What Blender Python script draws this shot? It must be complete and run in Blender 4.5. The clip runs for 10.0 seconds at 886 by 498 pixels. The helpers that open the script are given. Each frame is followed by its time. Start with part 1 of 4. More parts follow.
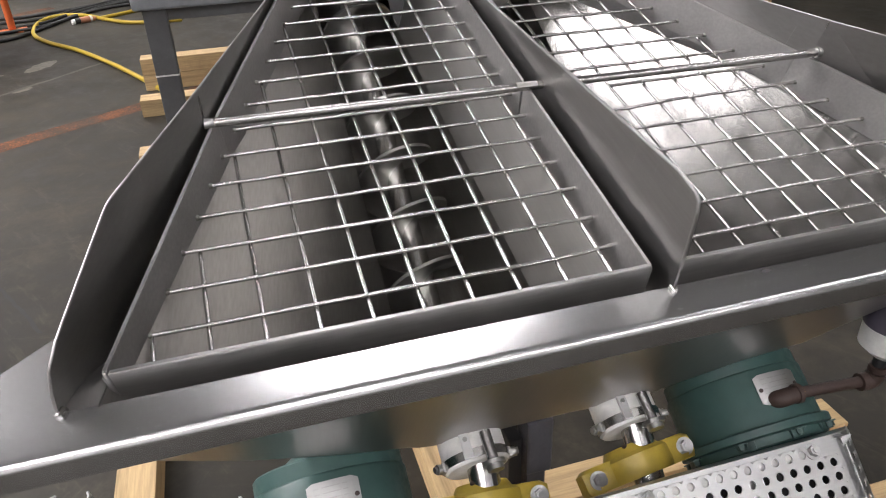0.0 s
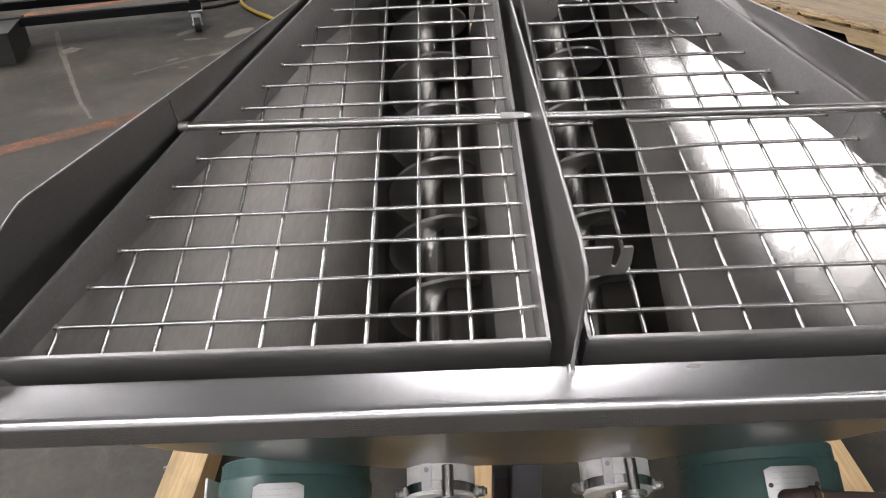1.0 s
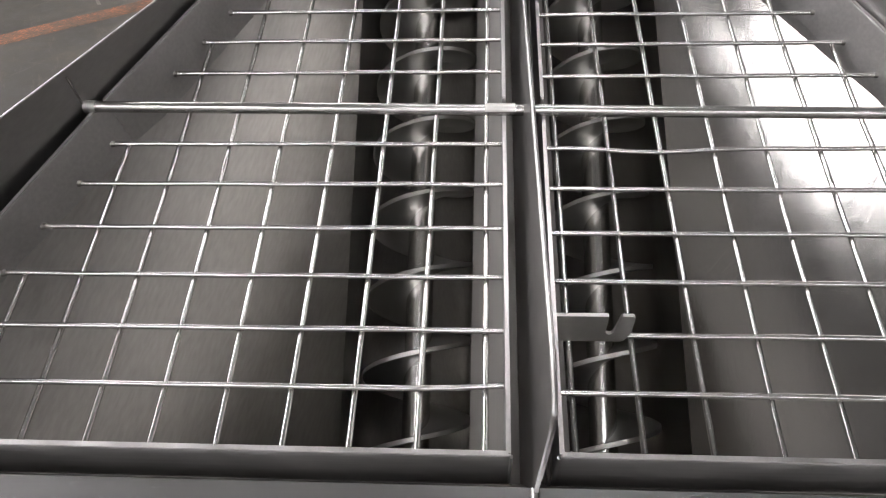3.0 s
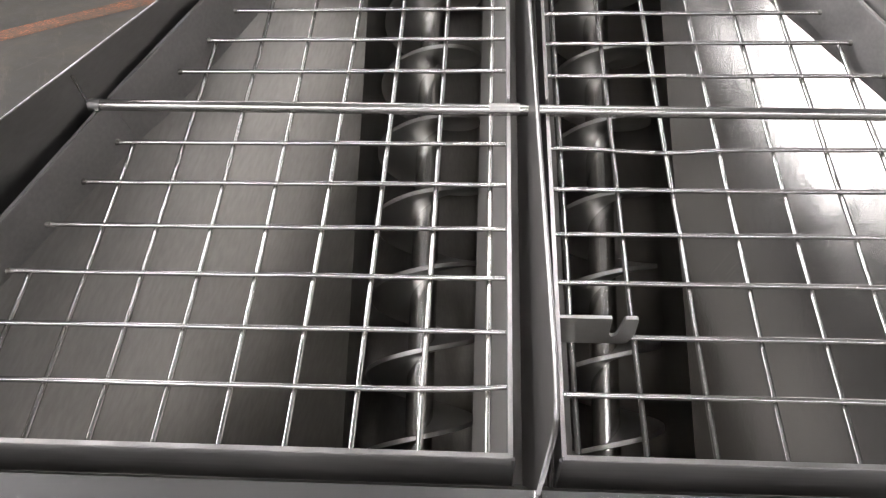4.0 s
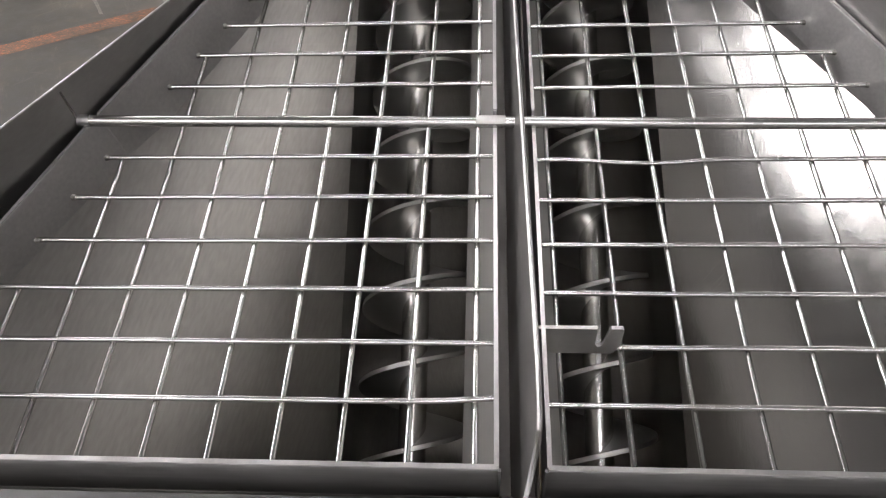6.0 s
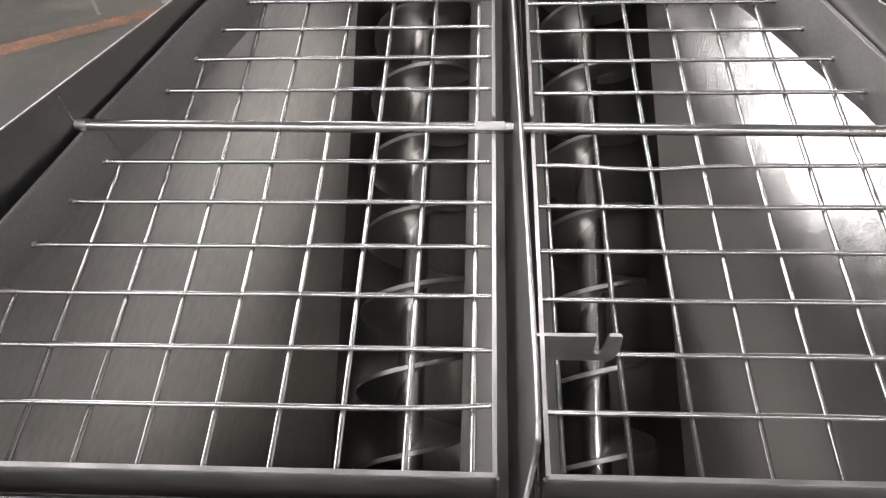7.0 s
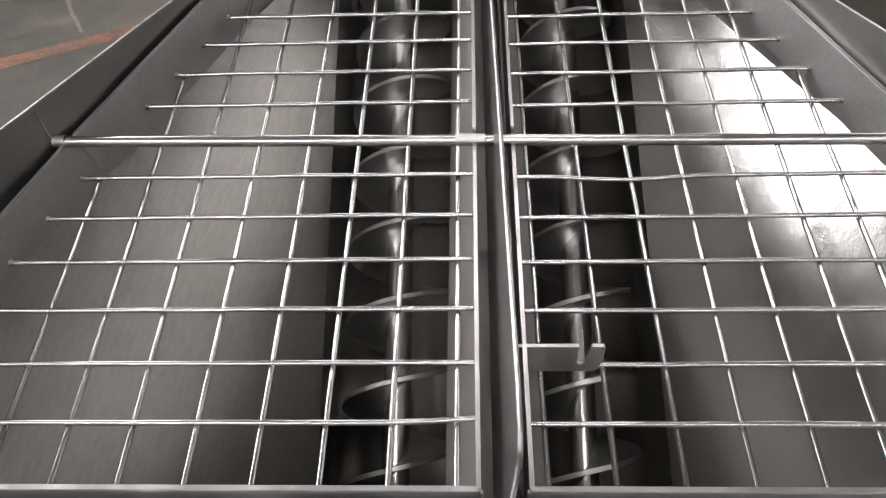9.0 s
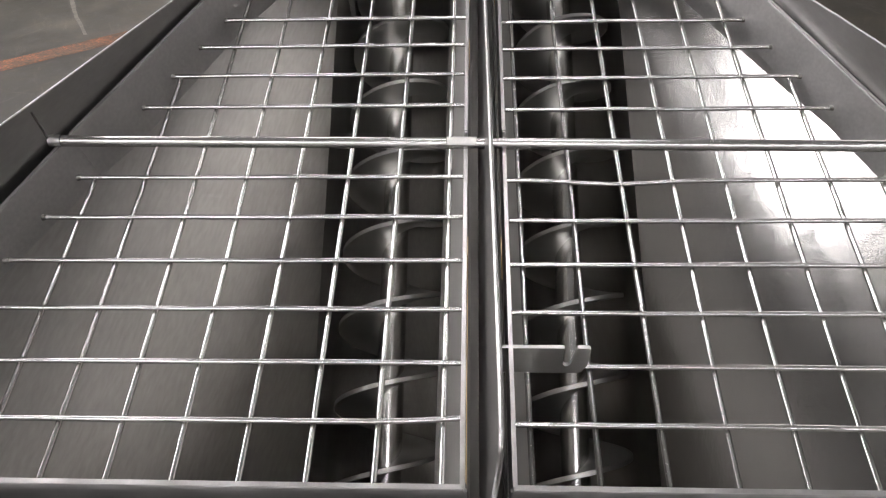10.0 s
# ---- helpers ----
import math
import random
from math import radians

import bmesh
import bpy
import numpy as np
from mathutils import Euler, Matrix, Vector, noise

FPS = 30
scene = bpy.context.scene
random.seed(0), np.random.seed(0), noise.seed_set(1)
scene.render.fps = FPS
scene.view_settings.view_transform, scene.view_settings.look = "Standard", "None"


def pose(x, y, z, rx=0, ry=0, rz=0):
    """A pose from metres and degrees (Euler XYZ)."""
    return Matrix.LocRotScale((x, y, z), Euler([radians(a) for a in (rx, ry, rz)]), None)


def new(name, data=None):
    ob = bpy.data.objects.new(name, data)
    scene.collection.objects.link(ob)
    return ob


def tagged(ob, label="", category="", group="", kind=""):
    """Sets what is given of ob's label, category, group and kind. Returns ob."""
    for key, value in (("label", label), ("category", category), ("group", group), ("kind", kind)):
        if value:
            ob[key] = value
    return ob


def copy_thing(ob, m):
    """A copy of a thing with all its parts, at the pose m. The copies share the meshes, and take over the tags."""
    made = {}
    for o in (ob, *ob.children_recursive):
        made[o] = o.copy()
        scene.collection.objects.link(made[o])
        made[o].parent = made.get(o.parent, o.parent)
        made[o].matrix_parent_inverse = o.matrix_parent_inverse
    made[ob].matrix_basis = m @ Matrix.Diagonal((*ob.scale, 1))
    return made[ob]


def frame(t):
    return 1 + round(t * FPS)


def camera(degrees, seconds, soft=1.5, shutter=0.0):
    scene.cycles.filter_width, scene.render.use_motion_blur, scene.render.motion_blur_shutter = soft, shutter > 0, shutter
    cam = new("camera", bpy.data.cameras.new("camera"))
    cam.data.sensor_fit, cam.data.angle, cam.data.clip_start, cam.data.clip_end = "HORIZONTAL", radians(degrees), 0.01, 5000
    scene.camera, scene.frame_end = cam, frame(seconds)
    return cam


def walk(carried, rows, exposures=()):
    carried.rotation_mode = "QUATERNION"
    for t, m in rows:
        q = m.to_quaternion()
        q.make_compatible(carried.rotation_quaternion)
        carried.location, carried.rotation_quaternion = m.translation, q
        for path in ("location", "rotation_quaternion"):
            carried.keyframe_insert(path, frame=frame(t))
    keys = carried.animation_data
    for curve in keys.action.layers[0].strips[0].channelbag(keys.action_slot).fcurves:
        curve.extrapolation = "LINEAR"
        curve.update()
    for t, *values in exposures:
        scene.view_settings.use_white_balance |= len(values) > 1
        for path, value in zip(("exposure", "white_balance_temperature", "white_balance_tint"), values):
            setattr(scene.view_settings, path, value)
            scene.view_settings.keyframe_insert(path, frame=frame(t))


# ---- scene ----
cam = camera(62.3, 10.0, soft=1.1)
walk(cam, [
    (0.0, pose(-0.3809, -0.5541, 1.4035, 59.91, 1.76, -16.89)),
    (0.5, pose(-0.2098, -0.5853, 1.4154, 60.39, 0.65, -7.37)),
    (1.0, pose(-0.1045, -0.5350, 1.4273, 59.05, 2.03, -0.78)),
    (1.5, pose(-0.0624, -0.4105, 1.4410, 55.24, 1.16, 0.30)),
    (2.0, pose(-0.0423, -0.3472, 1.4496, 52.80, 0.80, 1.36)),
    (2.5, pose(-0.0368, -0.3197, 1.4489, 50.88, 1.48, 2.25)),
    (4.0, pose(-0.0351, -0.3115, 1.4526, 49.78, 1.70, 3.21)),
    (4.5, pose(-0.0316, -0.3072, 1.4528, 49.70, 1.97, 2.96)),
    (5.0, pose(-0.0275, -0.3102, 1.4513, 50.10, 2.13, 2.85)),
    (5.5, pose(-0.0245, -0.3139, 1.4532, 50.46, 2.17, 2.79)),
    (7.0, pose(-0.0260, -0.3091, 1.4578, 50.68, 1.78, 2.74)),
    (7.5, pose(-0.0245, -0.3096, 1.4564, 51.06, 2.01, 2.49)),
    (8.0, pose(-0.0228, -0.3055, 1.4576, 51.10, 2.08, 2.26)),
    (8.5, pose(-0.0233, -0.3057, 1.4572, 51.38, 2.04, 1.88)),
    (9.0, pose(-0.0210, -0.3082, 1.4564, 51.66, 1.81, 1.48)),
    (9.5, pose(-0.0186, -0.3108, 1.4575, 51.76, 1.57, 1.36)),
    (10.0, pose(-0.0103, -0.3148, 1.4567, 52.14, 1.42, 1.95)),
], exposures=[(0.0, -0.02), (0.5, -0.16), (1.0, -0.18), (1.6, -0.08), (2.5, 0.04), (10.0, 0.09)])

# ---------------------------------------------------------------- light
world = bpy.data.worlds.new("world")
scene.world = world
world.use_nodes = True
bg = world.node_tree.nodes["Background"]
bg.inputs[0].default_value = (0.9, 0.95, 1.0, 1)
bg.inputs[1].default_value = 0.05
scene.view_settings.exposure = 0.0


# ---------------------------------------------------------------- materials
class Mat:
    """A node material with a few shorthands."""

    def __init__(self, name):
        self.m = bpy.data.materials.new(name)
        self.m.use_nodes = True
        self.t = self.m.node_tree
        self.b = self.t.nodes["Principled BSDF"]
        self.co = self.t.nodes.new("ShaderNodeTexCoord")

    def node(self, kind, **settings):
        n = self.t.nodes.new(kind)
        for key, value in settings.items():
            n.inputs[key].default_value = value
        return n

    def link(self, a, b):
        self.t.links.new(a, b)

    def noise(self, scale, detail=4.0, rough=0.6, stretch=(1, 1, 1), coord="Object", turn=0.0):
        if turn:
            first_map = self.node("ShaderNodeMapping", Rotation=(0, 0, radians(turn)))
            self.link(self.co.outputs[coord], first_map.inputs[0])
            mp = self.node("ShaderNodeMapping", Scale=stretch)
            self.link(first_map.outputs[0], mp.inputs[0])
            n = self.node("ShaderNodeTexNoise", Scale=scale, Detail=detail, Roughness=rough)
            self.link(mp.outputs[0], n.inputs["Vector"])
            return n.outputs[0]
        mp = self.node("ShaderNodeMapping", Scale=stretch)
        self.link(self.co.outputs[coord], mp.inputs[0])
        n = self.node("ShaderNodeTexNoise", Scale=scale, Detail=detail, Roughness=rough)
        self.link(mp.outputs[0], n.inputs["Vector"])
        return n.outputs[0]

    def ramp(self, src, stops):
        r = self.t.nodes.new("ShaderNodeValToRGB")
        e = r.color_ramp.elements
        while len(e) < len(stops):
            e.new(0.5)
        for k, (p, c) in enumerate(stops):
            e[k].position = p
            e[k].color = (*c, 1) if len(c) == 3 else c
        self.link(src, r.inputs[0])
        return r.outputs[0]

    def mapped(self, src, a, b, lo=0.3, hi=0.7):
        r = self.t.nodes.new("ShaderNodeMapRange")
        for k, v in ((1, lo), (2, hi), (3, a), (4, b)):
            r.inputs[k].default_value = v
        self.link(src, r.inputs[0])
        return r.outputs[0]

    def mix(self, f, a, b, kind="MIX"):
        n = self.t.nodes.new("ShaderNodeMix")
        n.data_type, n.blend_type = "RGBA", kind
        for sock, v in ((n.inputs[0], f), (n.inputs[6], a), (n.inputs[7], b)):
            if isinstance(v, (float, int)):
                sock.default_value = v
            elif isinstance(v, tuple):
                sock.default_value = (*v, 1)
            else:
                self.link(v, sock)
        return n.outputs[2]

    def bump(self, src, strength, distance):
        n = self.node("ShaderNodeBump", Strength=strength, Distance=distance)
        self.link(src, n.inputs["Height"])
        self.link(n.outputs[0], self.b.inputs["Normal"])

    def put(self, key, v):
        if isinstance(v, (float, int)):
            self.b.inputs[key].default_value = v
        elif isinstance(v, tuple):
            self.b.inputs[key].default_value = (*v, 1)
        else:
            self.link(v, self.b.inputs[key])
        return self


def steel(name, colour, low, high, stretch=(1, 1, 1), grain=300.0, bump=0.05, blotch=9.0, scratch=0.0, tone=0.88, wave=0.0, nicks=False):
    """Stainless sheet: brushed grain, cloudy wear, smears and fine scratches."""
    m = Mat(name)
    cloud = m.noise(blotch, 2, 0.5)
    smear = m.noise(grain * 0.12, 3, 0.5, stretch)
    fine = m.noise(grain * 0.9, 2, 0.5, stretch)
    soft = m.mix(0.4, cloud, smear)
    m.put("Metallic", 1.0)
    dark = tuple(v * tone for v in colour)
    c = m.mix(m.mapped(m.mix(0.5, soft, fine), 0, 1, 0.25, 0.75), dark, colour)
    smudge = m.mapped(m.noise(blotch * 1.1, 3, 0.5, turn=20), 0, 0.3, 0.30, 0.90)
    c = m.mix(smudge, c, tuple(v * (2 * tone - 1) for v in colour))
    r = m.mapped(soft, low, high, 0.25, 0.75)
    if scratch:
        lines = None
        for turn, bias in ((24, 0.66), (-38, 0.67), (71, 0.68)):
            one = m.mapped(m.noise(1.0, 2, 0.5, (14, 420, 14), turn=turn), 0, 1, bias, bias + 0.05)
            gate = m.mapped(m.noise(9.0 + turn * 0.03, 3, 0.5, turn=turn), 0, 1, 0.52, 0.68)
            one = m.mix(1.0, one, gate, "MULTIPLY")
            lines = one if lines is None else m.mix(1.0, lines, one, "LIGHTEN")
        c = m.mix(m.mapped(lines, 0, 0.8 * scratch, 0, 1), c, tuple(min(0.9, v * 1.35) for v in colour))
        add = m.t.nodes.new("ShaderNodeMath")
        add.operation = "MULTIPLY_ADD"
        m.link(lines, add.inputs[0])
        add.inputs[1].default_value = 0.10 * scratch
        m.link(r, add.inputs[2])
        r = add.outputs[0]
    if nicks:
        spots = m.mapped(m.noise(170.0, 2, 0.5, (0.5, 1, 1), turn=12), 0, 1, 0.70, 0.73)
        c = m.mix(m.mix(1.0, spots, m.mapped(m.noise(9.0, 2, 0.5), 0, 1, 0.48, 0.62), "MULTIPLY"), c, (0.95, 0.95, 0.95))
    m.put("Base Color", c)
    m.put("Roughness", r)
    if wave:
        m.bump(m.mix(0.42, m.noise(26.0, 3, 0.55), m.noise(130.0, 3, 0.6, (1, 0.12, 1), turn=35)), wave * 1.15, 0.002)
    elif bump:
        m.bump(fine, bump, 0.0002)
    return m.m


def paint(name, colour, rough=0.45, worn=None, scale=14.0, bump=0.15, amount=0.35):
    m = Mat(name)
    a = m.noise(scale, 6, 0.65)
    b = m.noise(scale * 9, 3, 0.6)
    dark = tuple(v * 0.72 for v in colour)
    c = m.mix(m.mapped(a, 0, 1), dark, colour)
    if worn:
        c = m.mix(m.mapped(m.mix(0.5, a, b), 0, 0.8, 0.72 - amount * 0.3, 0.78), c, worn)
    m.put("Base Color", c)
    m.put("Roughness", m.mapped(b, rough - 0.1, rough + 0.12))
    m.bump(b, bump, 0.001)
    return m.m


def timber(name, colour, along):
    """Sawn pine: rings stretched along the grain axis."""
    m = Mat(name)
    st = [22.0, 22.0, 22.0]
    st[along] = 1.2
    rings = m.noise(1.0, 5, 0.7, tuple(st))
    fibre = m.noise(6.0, 4, 0.7, tuple(st))
    c = m.ramp(rings, [(0.3, tuple(v * 0.62 for v in colour)), (0.5, colour), (0.75, tuple(min(1, v * 1.15) for v in colour))])
    spots = m.mapped(m.noise(5, 4, 0.7), 0.0, 0.35, 0.55, 0.75)
    m.put("Base Color", m.mix(spots, m.mix(0.25, c, m.ramp(fibre, [(0.4, (0.12, 0.07, 0.03)), (0.6, colour)])), (0.16, 0.10, 0.05)))
    m.put("Roughness", 0.75)
    m.bump(fibre, 0.4, 0.002)
    return m.m


def plain(name, colour, rough=0.5, metal=0.0):
    m = Mat(name)
    n = m.noise(60, 4)
    m.put("Base Color", m.mix(m.mapped(n, 0, 1), tuple(v * 0.8 for v in colour), colour))
    m.put("Roughness", m.mapped(n, max(0.05, rough - 0.08), rough + 0.08))
    m.put("Metallic", metal)
    return m.m


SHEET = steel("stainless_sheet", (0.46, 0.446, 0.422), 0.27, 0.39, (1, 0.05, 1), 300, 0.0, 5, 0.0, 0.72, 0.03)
GLOSSY = steel("polished_sheet", (0.46, 0.45, 0.435), 0.14, 0.26, (1, 0.05, 1), 300, 0.0, 9, 0.6, 0.9, 0.13)
POLISH = steel("stainless_rim", (0.60, 0.60, 0.605), 0.23, 0.28, (0.03, 1, 1), 300, 0.0, 12, 0.0, 0.94, 0.0, True)
GUARDS = steel("stainless_guard", (0.41, 0.40, 0.39), 0.31, 0.42, (1, 0.06, 1), 260, 0.0, 9, 0.4, 0.82, 0.05)
# Trough shade put into a darker copy of the sheet steel.
TROUGH = steel("shaded_trough_steel", (0.34, 0.326, 0.302), 0.32, 0.44, (1, 0.1, 1), 120, 0.0, 8, 0, 0.8)
INNER = steel("dull_inner_sheet", (0.66, 0.645, 0.62), 0.46, 0.56, (1, 0.05, 1), 300, 0.0, 7, 0.0, 0.88)
# Dark colour holds the channel's shade; also the welds' own dull tone.
SHADE_WELD = steel("channel_shade_weld_steel", (0.22, 0.21, 0.195), 0.44, 0.56, (1, 0.08, 1), 200, 0.0, 14, 0.0, 0.75)
BARS = steel("stainless_bar", (0.53, 0.52, 0.51), 0.44, 0.56, (0.06, 1, 1), 260, 0.0, 15, 0.0, 0.74)
FRONT = steel("stainless_front", (0.40, 0.39, 0.378), 0.36, 0.45, (1, 0.05, 0.05), 260, 0.03, 7)
WIRE = steel("stainless_wire", (0.50, 0.49, 0.475), 0.21, 0.27, (1, 1, 1), 20, 0.0, 30, 0, 0.97)
EDGE = steel("ground_edge_steel", (0.54, 0.53, 0.52), 0.32, 0.48, (1, 1, 1), 500, 0.35, 60, 0, 0.8)
SCREW = steel("stainless_screw", (0.62, 0.61, 0.59), 0.33, 0.38, (1, 1, 1), 30, 0.0, 6, 0, 0.985)
SHAFT = steel("turned_shaft_steel", (0.60, 0.59, 0.57), 0.20, 0.27, (1, 1, 1), 30, 0.0, 6, 0, 0.97)
CHROME = plain("polished_shaft", (0.50, 0.49, 0.48), 0.20, 1.0)
HOOK = steel("bare_hook_steel", (0.62, 0.61, 0.59), 0.42, 0.52, (1, 1, 1), 200, 0.05, 20)
PLATE = steel("aluminium_plate", (0.74, 0.74, 0.75), 0.34, 0.48, (0.05, 1, 1), 400, 0.05, 20)
DRILLED = steel("drilled_sheet", (0.52, 0.52, 0.515), 0.34, 0.44, (0.05, 1, 1), 300, 0.03, 20)
CLAMP = steel("clamp_band_steel", (0.60, 0.60, 0.59), 0.20, 0.26, (1, 1, 1), 60, 0.0, 20)
BOLT = plain("zinc_bolt", (0.46, 0.46, 0.45), 0.38, 1.0)
GREEN = paint("green_enamel", (0.048, 0.103, 0.094), 0.46, (0.12, 0.18, 0.165), 9)
YELLOW = paint("yellow_enamel", (0.52, 0.38, 0.055), 0.4, (0.22, 0.17, 0.05), 18)
WHITE = paint("white_plastic", (0.86, 0.85, 0.83), 0.5, None, 30, 0.05)
TUBE = paint("grey_steel_paint", (0.11, 0.11, 0.125), 0.4, (0.25, 0.25, 0.26), 20)
RUST = paint("rusty_pipe", (0.055, 0.033, 0.027), 0.55, (0.16, 0.08, 0.04), 40, 0.3)
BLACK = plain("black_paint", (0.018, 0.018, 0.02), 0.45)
RUBBER = plain("black_rubber", (0.02, 0.02, 0.02), 0.7)
PINE_X = timber("pine_across", (0.54, 0.385, 0.20), 0)
PINE_Y = timber("pine_along", (0.54, 0.385, 0.20), 1)
GREY = paint("grey_table_paint", (0.24, 0.25, 0.27), 0.5, (0.34, 0.35, 0.36), 10)


def concrete():
    m = Mat("polished_concrete")
    big = m.noise(0.9, 6, 0.7)
    mid = m.noise(5.5, 6, 0.72)
    fine = m.noise(70, 4, 0.7)
    c = m.ramp(m.mix(0.5, big, mid), [(0.38, (0.0115, 0.0102, 0.0072)), (0.5, (0.026, 0.0228, 0.0166)), (0.62, (0.060, 0.052, 0.039))])
    c = m.mix(m.mapped(fine, 0, 0.25), c, (0.024, 0.0210, 0.0155))
    for turn, lo in ((62, 0.55), (118, 0.58), (15, 0.60)):
        streak = m.mapped(m.noise(1.7, 6, 0.8, (1, 5, 1), turn=turn), 0, 0.32, lo, lo + 0.16)
        c = m.mix(streak, c, (0.115, 0.098, 0.070))
    m.put("Base Color", c)
    m.put("Roughness", m.mapped(mid, 0.46, 0.66))
    m.put("Specular IOR Level", 0.25)
    m.bump(fine, 0.08, 0.002)
    return m.m


CONCRETE = concrete()
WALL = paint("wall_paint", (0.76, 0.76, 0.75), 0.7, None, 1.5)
# Unseen side walls kept near black so the steel's reflections stay dark.
DARK = paint("west_reflection_tone", (0.07, 0.07, 0.068), 0.7, None, 1.5)
GREYWALL = paint("east_reflection_tone", (0.07, 0.07, 0.068), 0.7, None, 1.5)
DECK = paint("ceiling_paint", (0.62, 0.62, 0.62), 0.8, None, 2.0)


def glow(name, colour, strength):
    m = Mat(name)
    m.put("Emission Color", colour)
    m.put("Emission Strength", strength)
    m.put("Base Color", (0.8, 0.8, 0.8))
    return m.m


TUBES = glow("lit_tubes", (1.0, 0.965, 0.99), 25.0)
ROOF_GLOW = glow("lit_roof_panel", (1.0, 0.965, 0.985), 13.0)
FILL_TUBES = glow("fill_tubes", (1.0, 0.965, 0.99), 20.0)


# ---------------------------------------------------------------- shapes
def link(name, bm, material, parent=None, label="", smooth=False):
    bmesh.ops.recalc_face_normals(bm, faces=bm.faces)
    me = bpy.data.meshes.new(name)
    bm.to_mesh(me)
    bm.free()
    me.materials.append(material)
    if smooth:
        for p in me.polygons:
            p.use_smooth = True
        me.set_sharp_from_angle(angle=radians(38))
    ob = new(name, me)
    if parent:
        ob.parent = parent
    if label:
        ob["label"] = label
    return ob


part = link


def thing(name, label, category, m=Matrix(), group=""):
    ob = new(name)
    ob.matrix_world = m
    ob.empty_display_size = 0.05
    return tagged(ob, label, category, group)


def box(bm, x0, x1, y0, y1, z0, z1, m=Matrix(), bevel=0.0):
    r = bmesh.ops.create_cube(bm, size=1)
    mm = m @ Matrix.Translation(((x0 + x1) / 2, (y0 + y1) / 2, (z0 + z1) / 2)) @ Matrix.Diagonal((x1 - x0, y1 - y0, z1 - z0, 1))
    bmesh.ops.transform(bm, matrix=mm, verts=r["verts"])
    if bevel:
        edges = list({e for v in r["verts"] for e in v.link_edges})
        bmesh.ops.bevel(bm, geom=edges, offset=bevel, segments=2, profile=0.6, affect="EDGES")
    return bm


def boxed(*a, **k):
    return box(bmesh.new(), *a, **k)


def rod(bm, a, b, r, seg=12, cap=True, r2=None):
    a, b = Vector(a), Vector(b)
    d = b - a
    res = bmesh.ops.create_cone(bm, cap_ends=cap, segments=seg, radius1=r, radius2=r if r2 is None else r2, depth=d.length)
    mm = Matrix.Translation((a + b) / 2) @ d.to_track_quat("Z", "Y").to_matrix().to_4x4()
    bmesh.ops.transform(bm, matrix=mm, verts=res["verts"])
    return bm


def tube(points, r, seg=8):
    """A bent bar through the points."""
    bm = bmesh.new()
    pts = [Vector(p) for p in points]
    rings = []
    ref = Vector((0, 0, 1))
    for k, p in enumerate(pts):
        d = (pts[min(k + 1, len(pts) - 1)] - pts[max(k - 1, 0)]).normalized()
        u = d.cross(ref)
        if u.length < 1e-3:
            u = d.cross(Vector((1, 0, 0)))
        u.normalize()
        w = u.cross(d)
        rings.append([bm.verts.new(p + r * (math.cos(a) * u + math.sin(a) * w)) for a in [2 * math.pi * i / seg for i in range(seg)]])
    for a, b in zip(rings, rings[1:]):
        for i in range(seg):
            bm.faces.new((a[i], a[(i + 1) % seg], b[(i + 1) % seg], b[i]))
    bm.faces.new(rings[0])
    bm.faces.new(rings[-1])
    return bm


def spline(points, n=10):
    """A smooth run of points through the given ones."""
    p = [Vector(q) for q in points]
    p = [2 * p[0] - p[1]] + p + [2 * p[-1] - p[-2]]
    out = []
    for k in range(1, len(p) - 2):
        for i in range(n):
            t = i / n
            a, b, c, d = p[k - 1:k + 3]
            out.append(0.5 * (2 * b + (c - a) * t + (2 * a - 5 * b + 4 * c - d) * t * t + (3 * b - a - 3 * c + d) * t ** 3))
    return out + [p[-2]]


def spline2(points, n=8):
    """Points along a polyline of pairs, n a stretch."""
    out = []
    for (a, b), (c, d) in zip(points, points[1:]):
        out += [(a + (c - a) * i / n, b + (d - b) * i / n) for i in range(n)]
    return out + [points[-1]]


def slab(corners, thick, bm=None, n=None):
    """A sheet with thickness from its outline; it grows along -normal."""
    bm = bm or bmesh.new()
    c = [Vector(q) for q in corners]
    if n is None:
        n = (c[1] - c[0]).cross(c[2] - c[0]).normalized()
    top = [bm.verts.new(q) for q in c]
    low = [bm.verts.new(q - Vector(n) * thick) for q in c]
    bm.faces.new(top)
    bm.faces.new(low[::-1])
    for i in range(len(c)):
        j = (i + 1) % len(c)
        bm.faces.new((top[j], top[i], low[i], low[j]))
    return bm


def extrude_profile(profile, x0, x1, bm=None):
    """A closed profile of (y, z) drawn along x."""
    bm = bm or bmesh.new()
    a = [bm.verts.new((x0, y, z)) for y, z in profile]
    b = [bm.verts.new((x1, y, z)) for y, z in profile]
    bm.faces.new(a)
    bm.faces.new(b[::-1])
    for i in range(len(a)):
        j = (i + 1) % len(a)
        bm.faces.new((a[j], a[i], b[i], b[j]))
    return bm


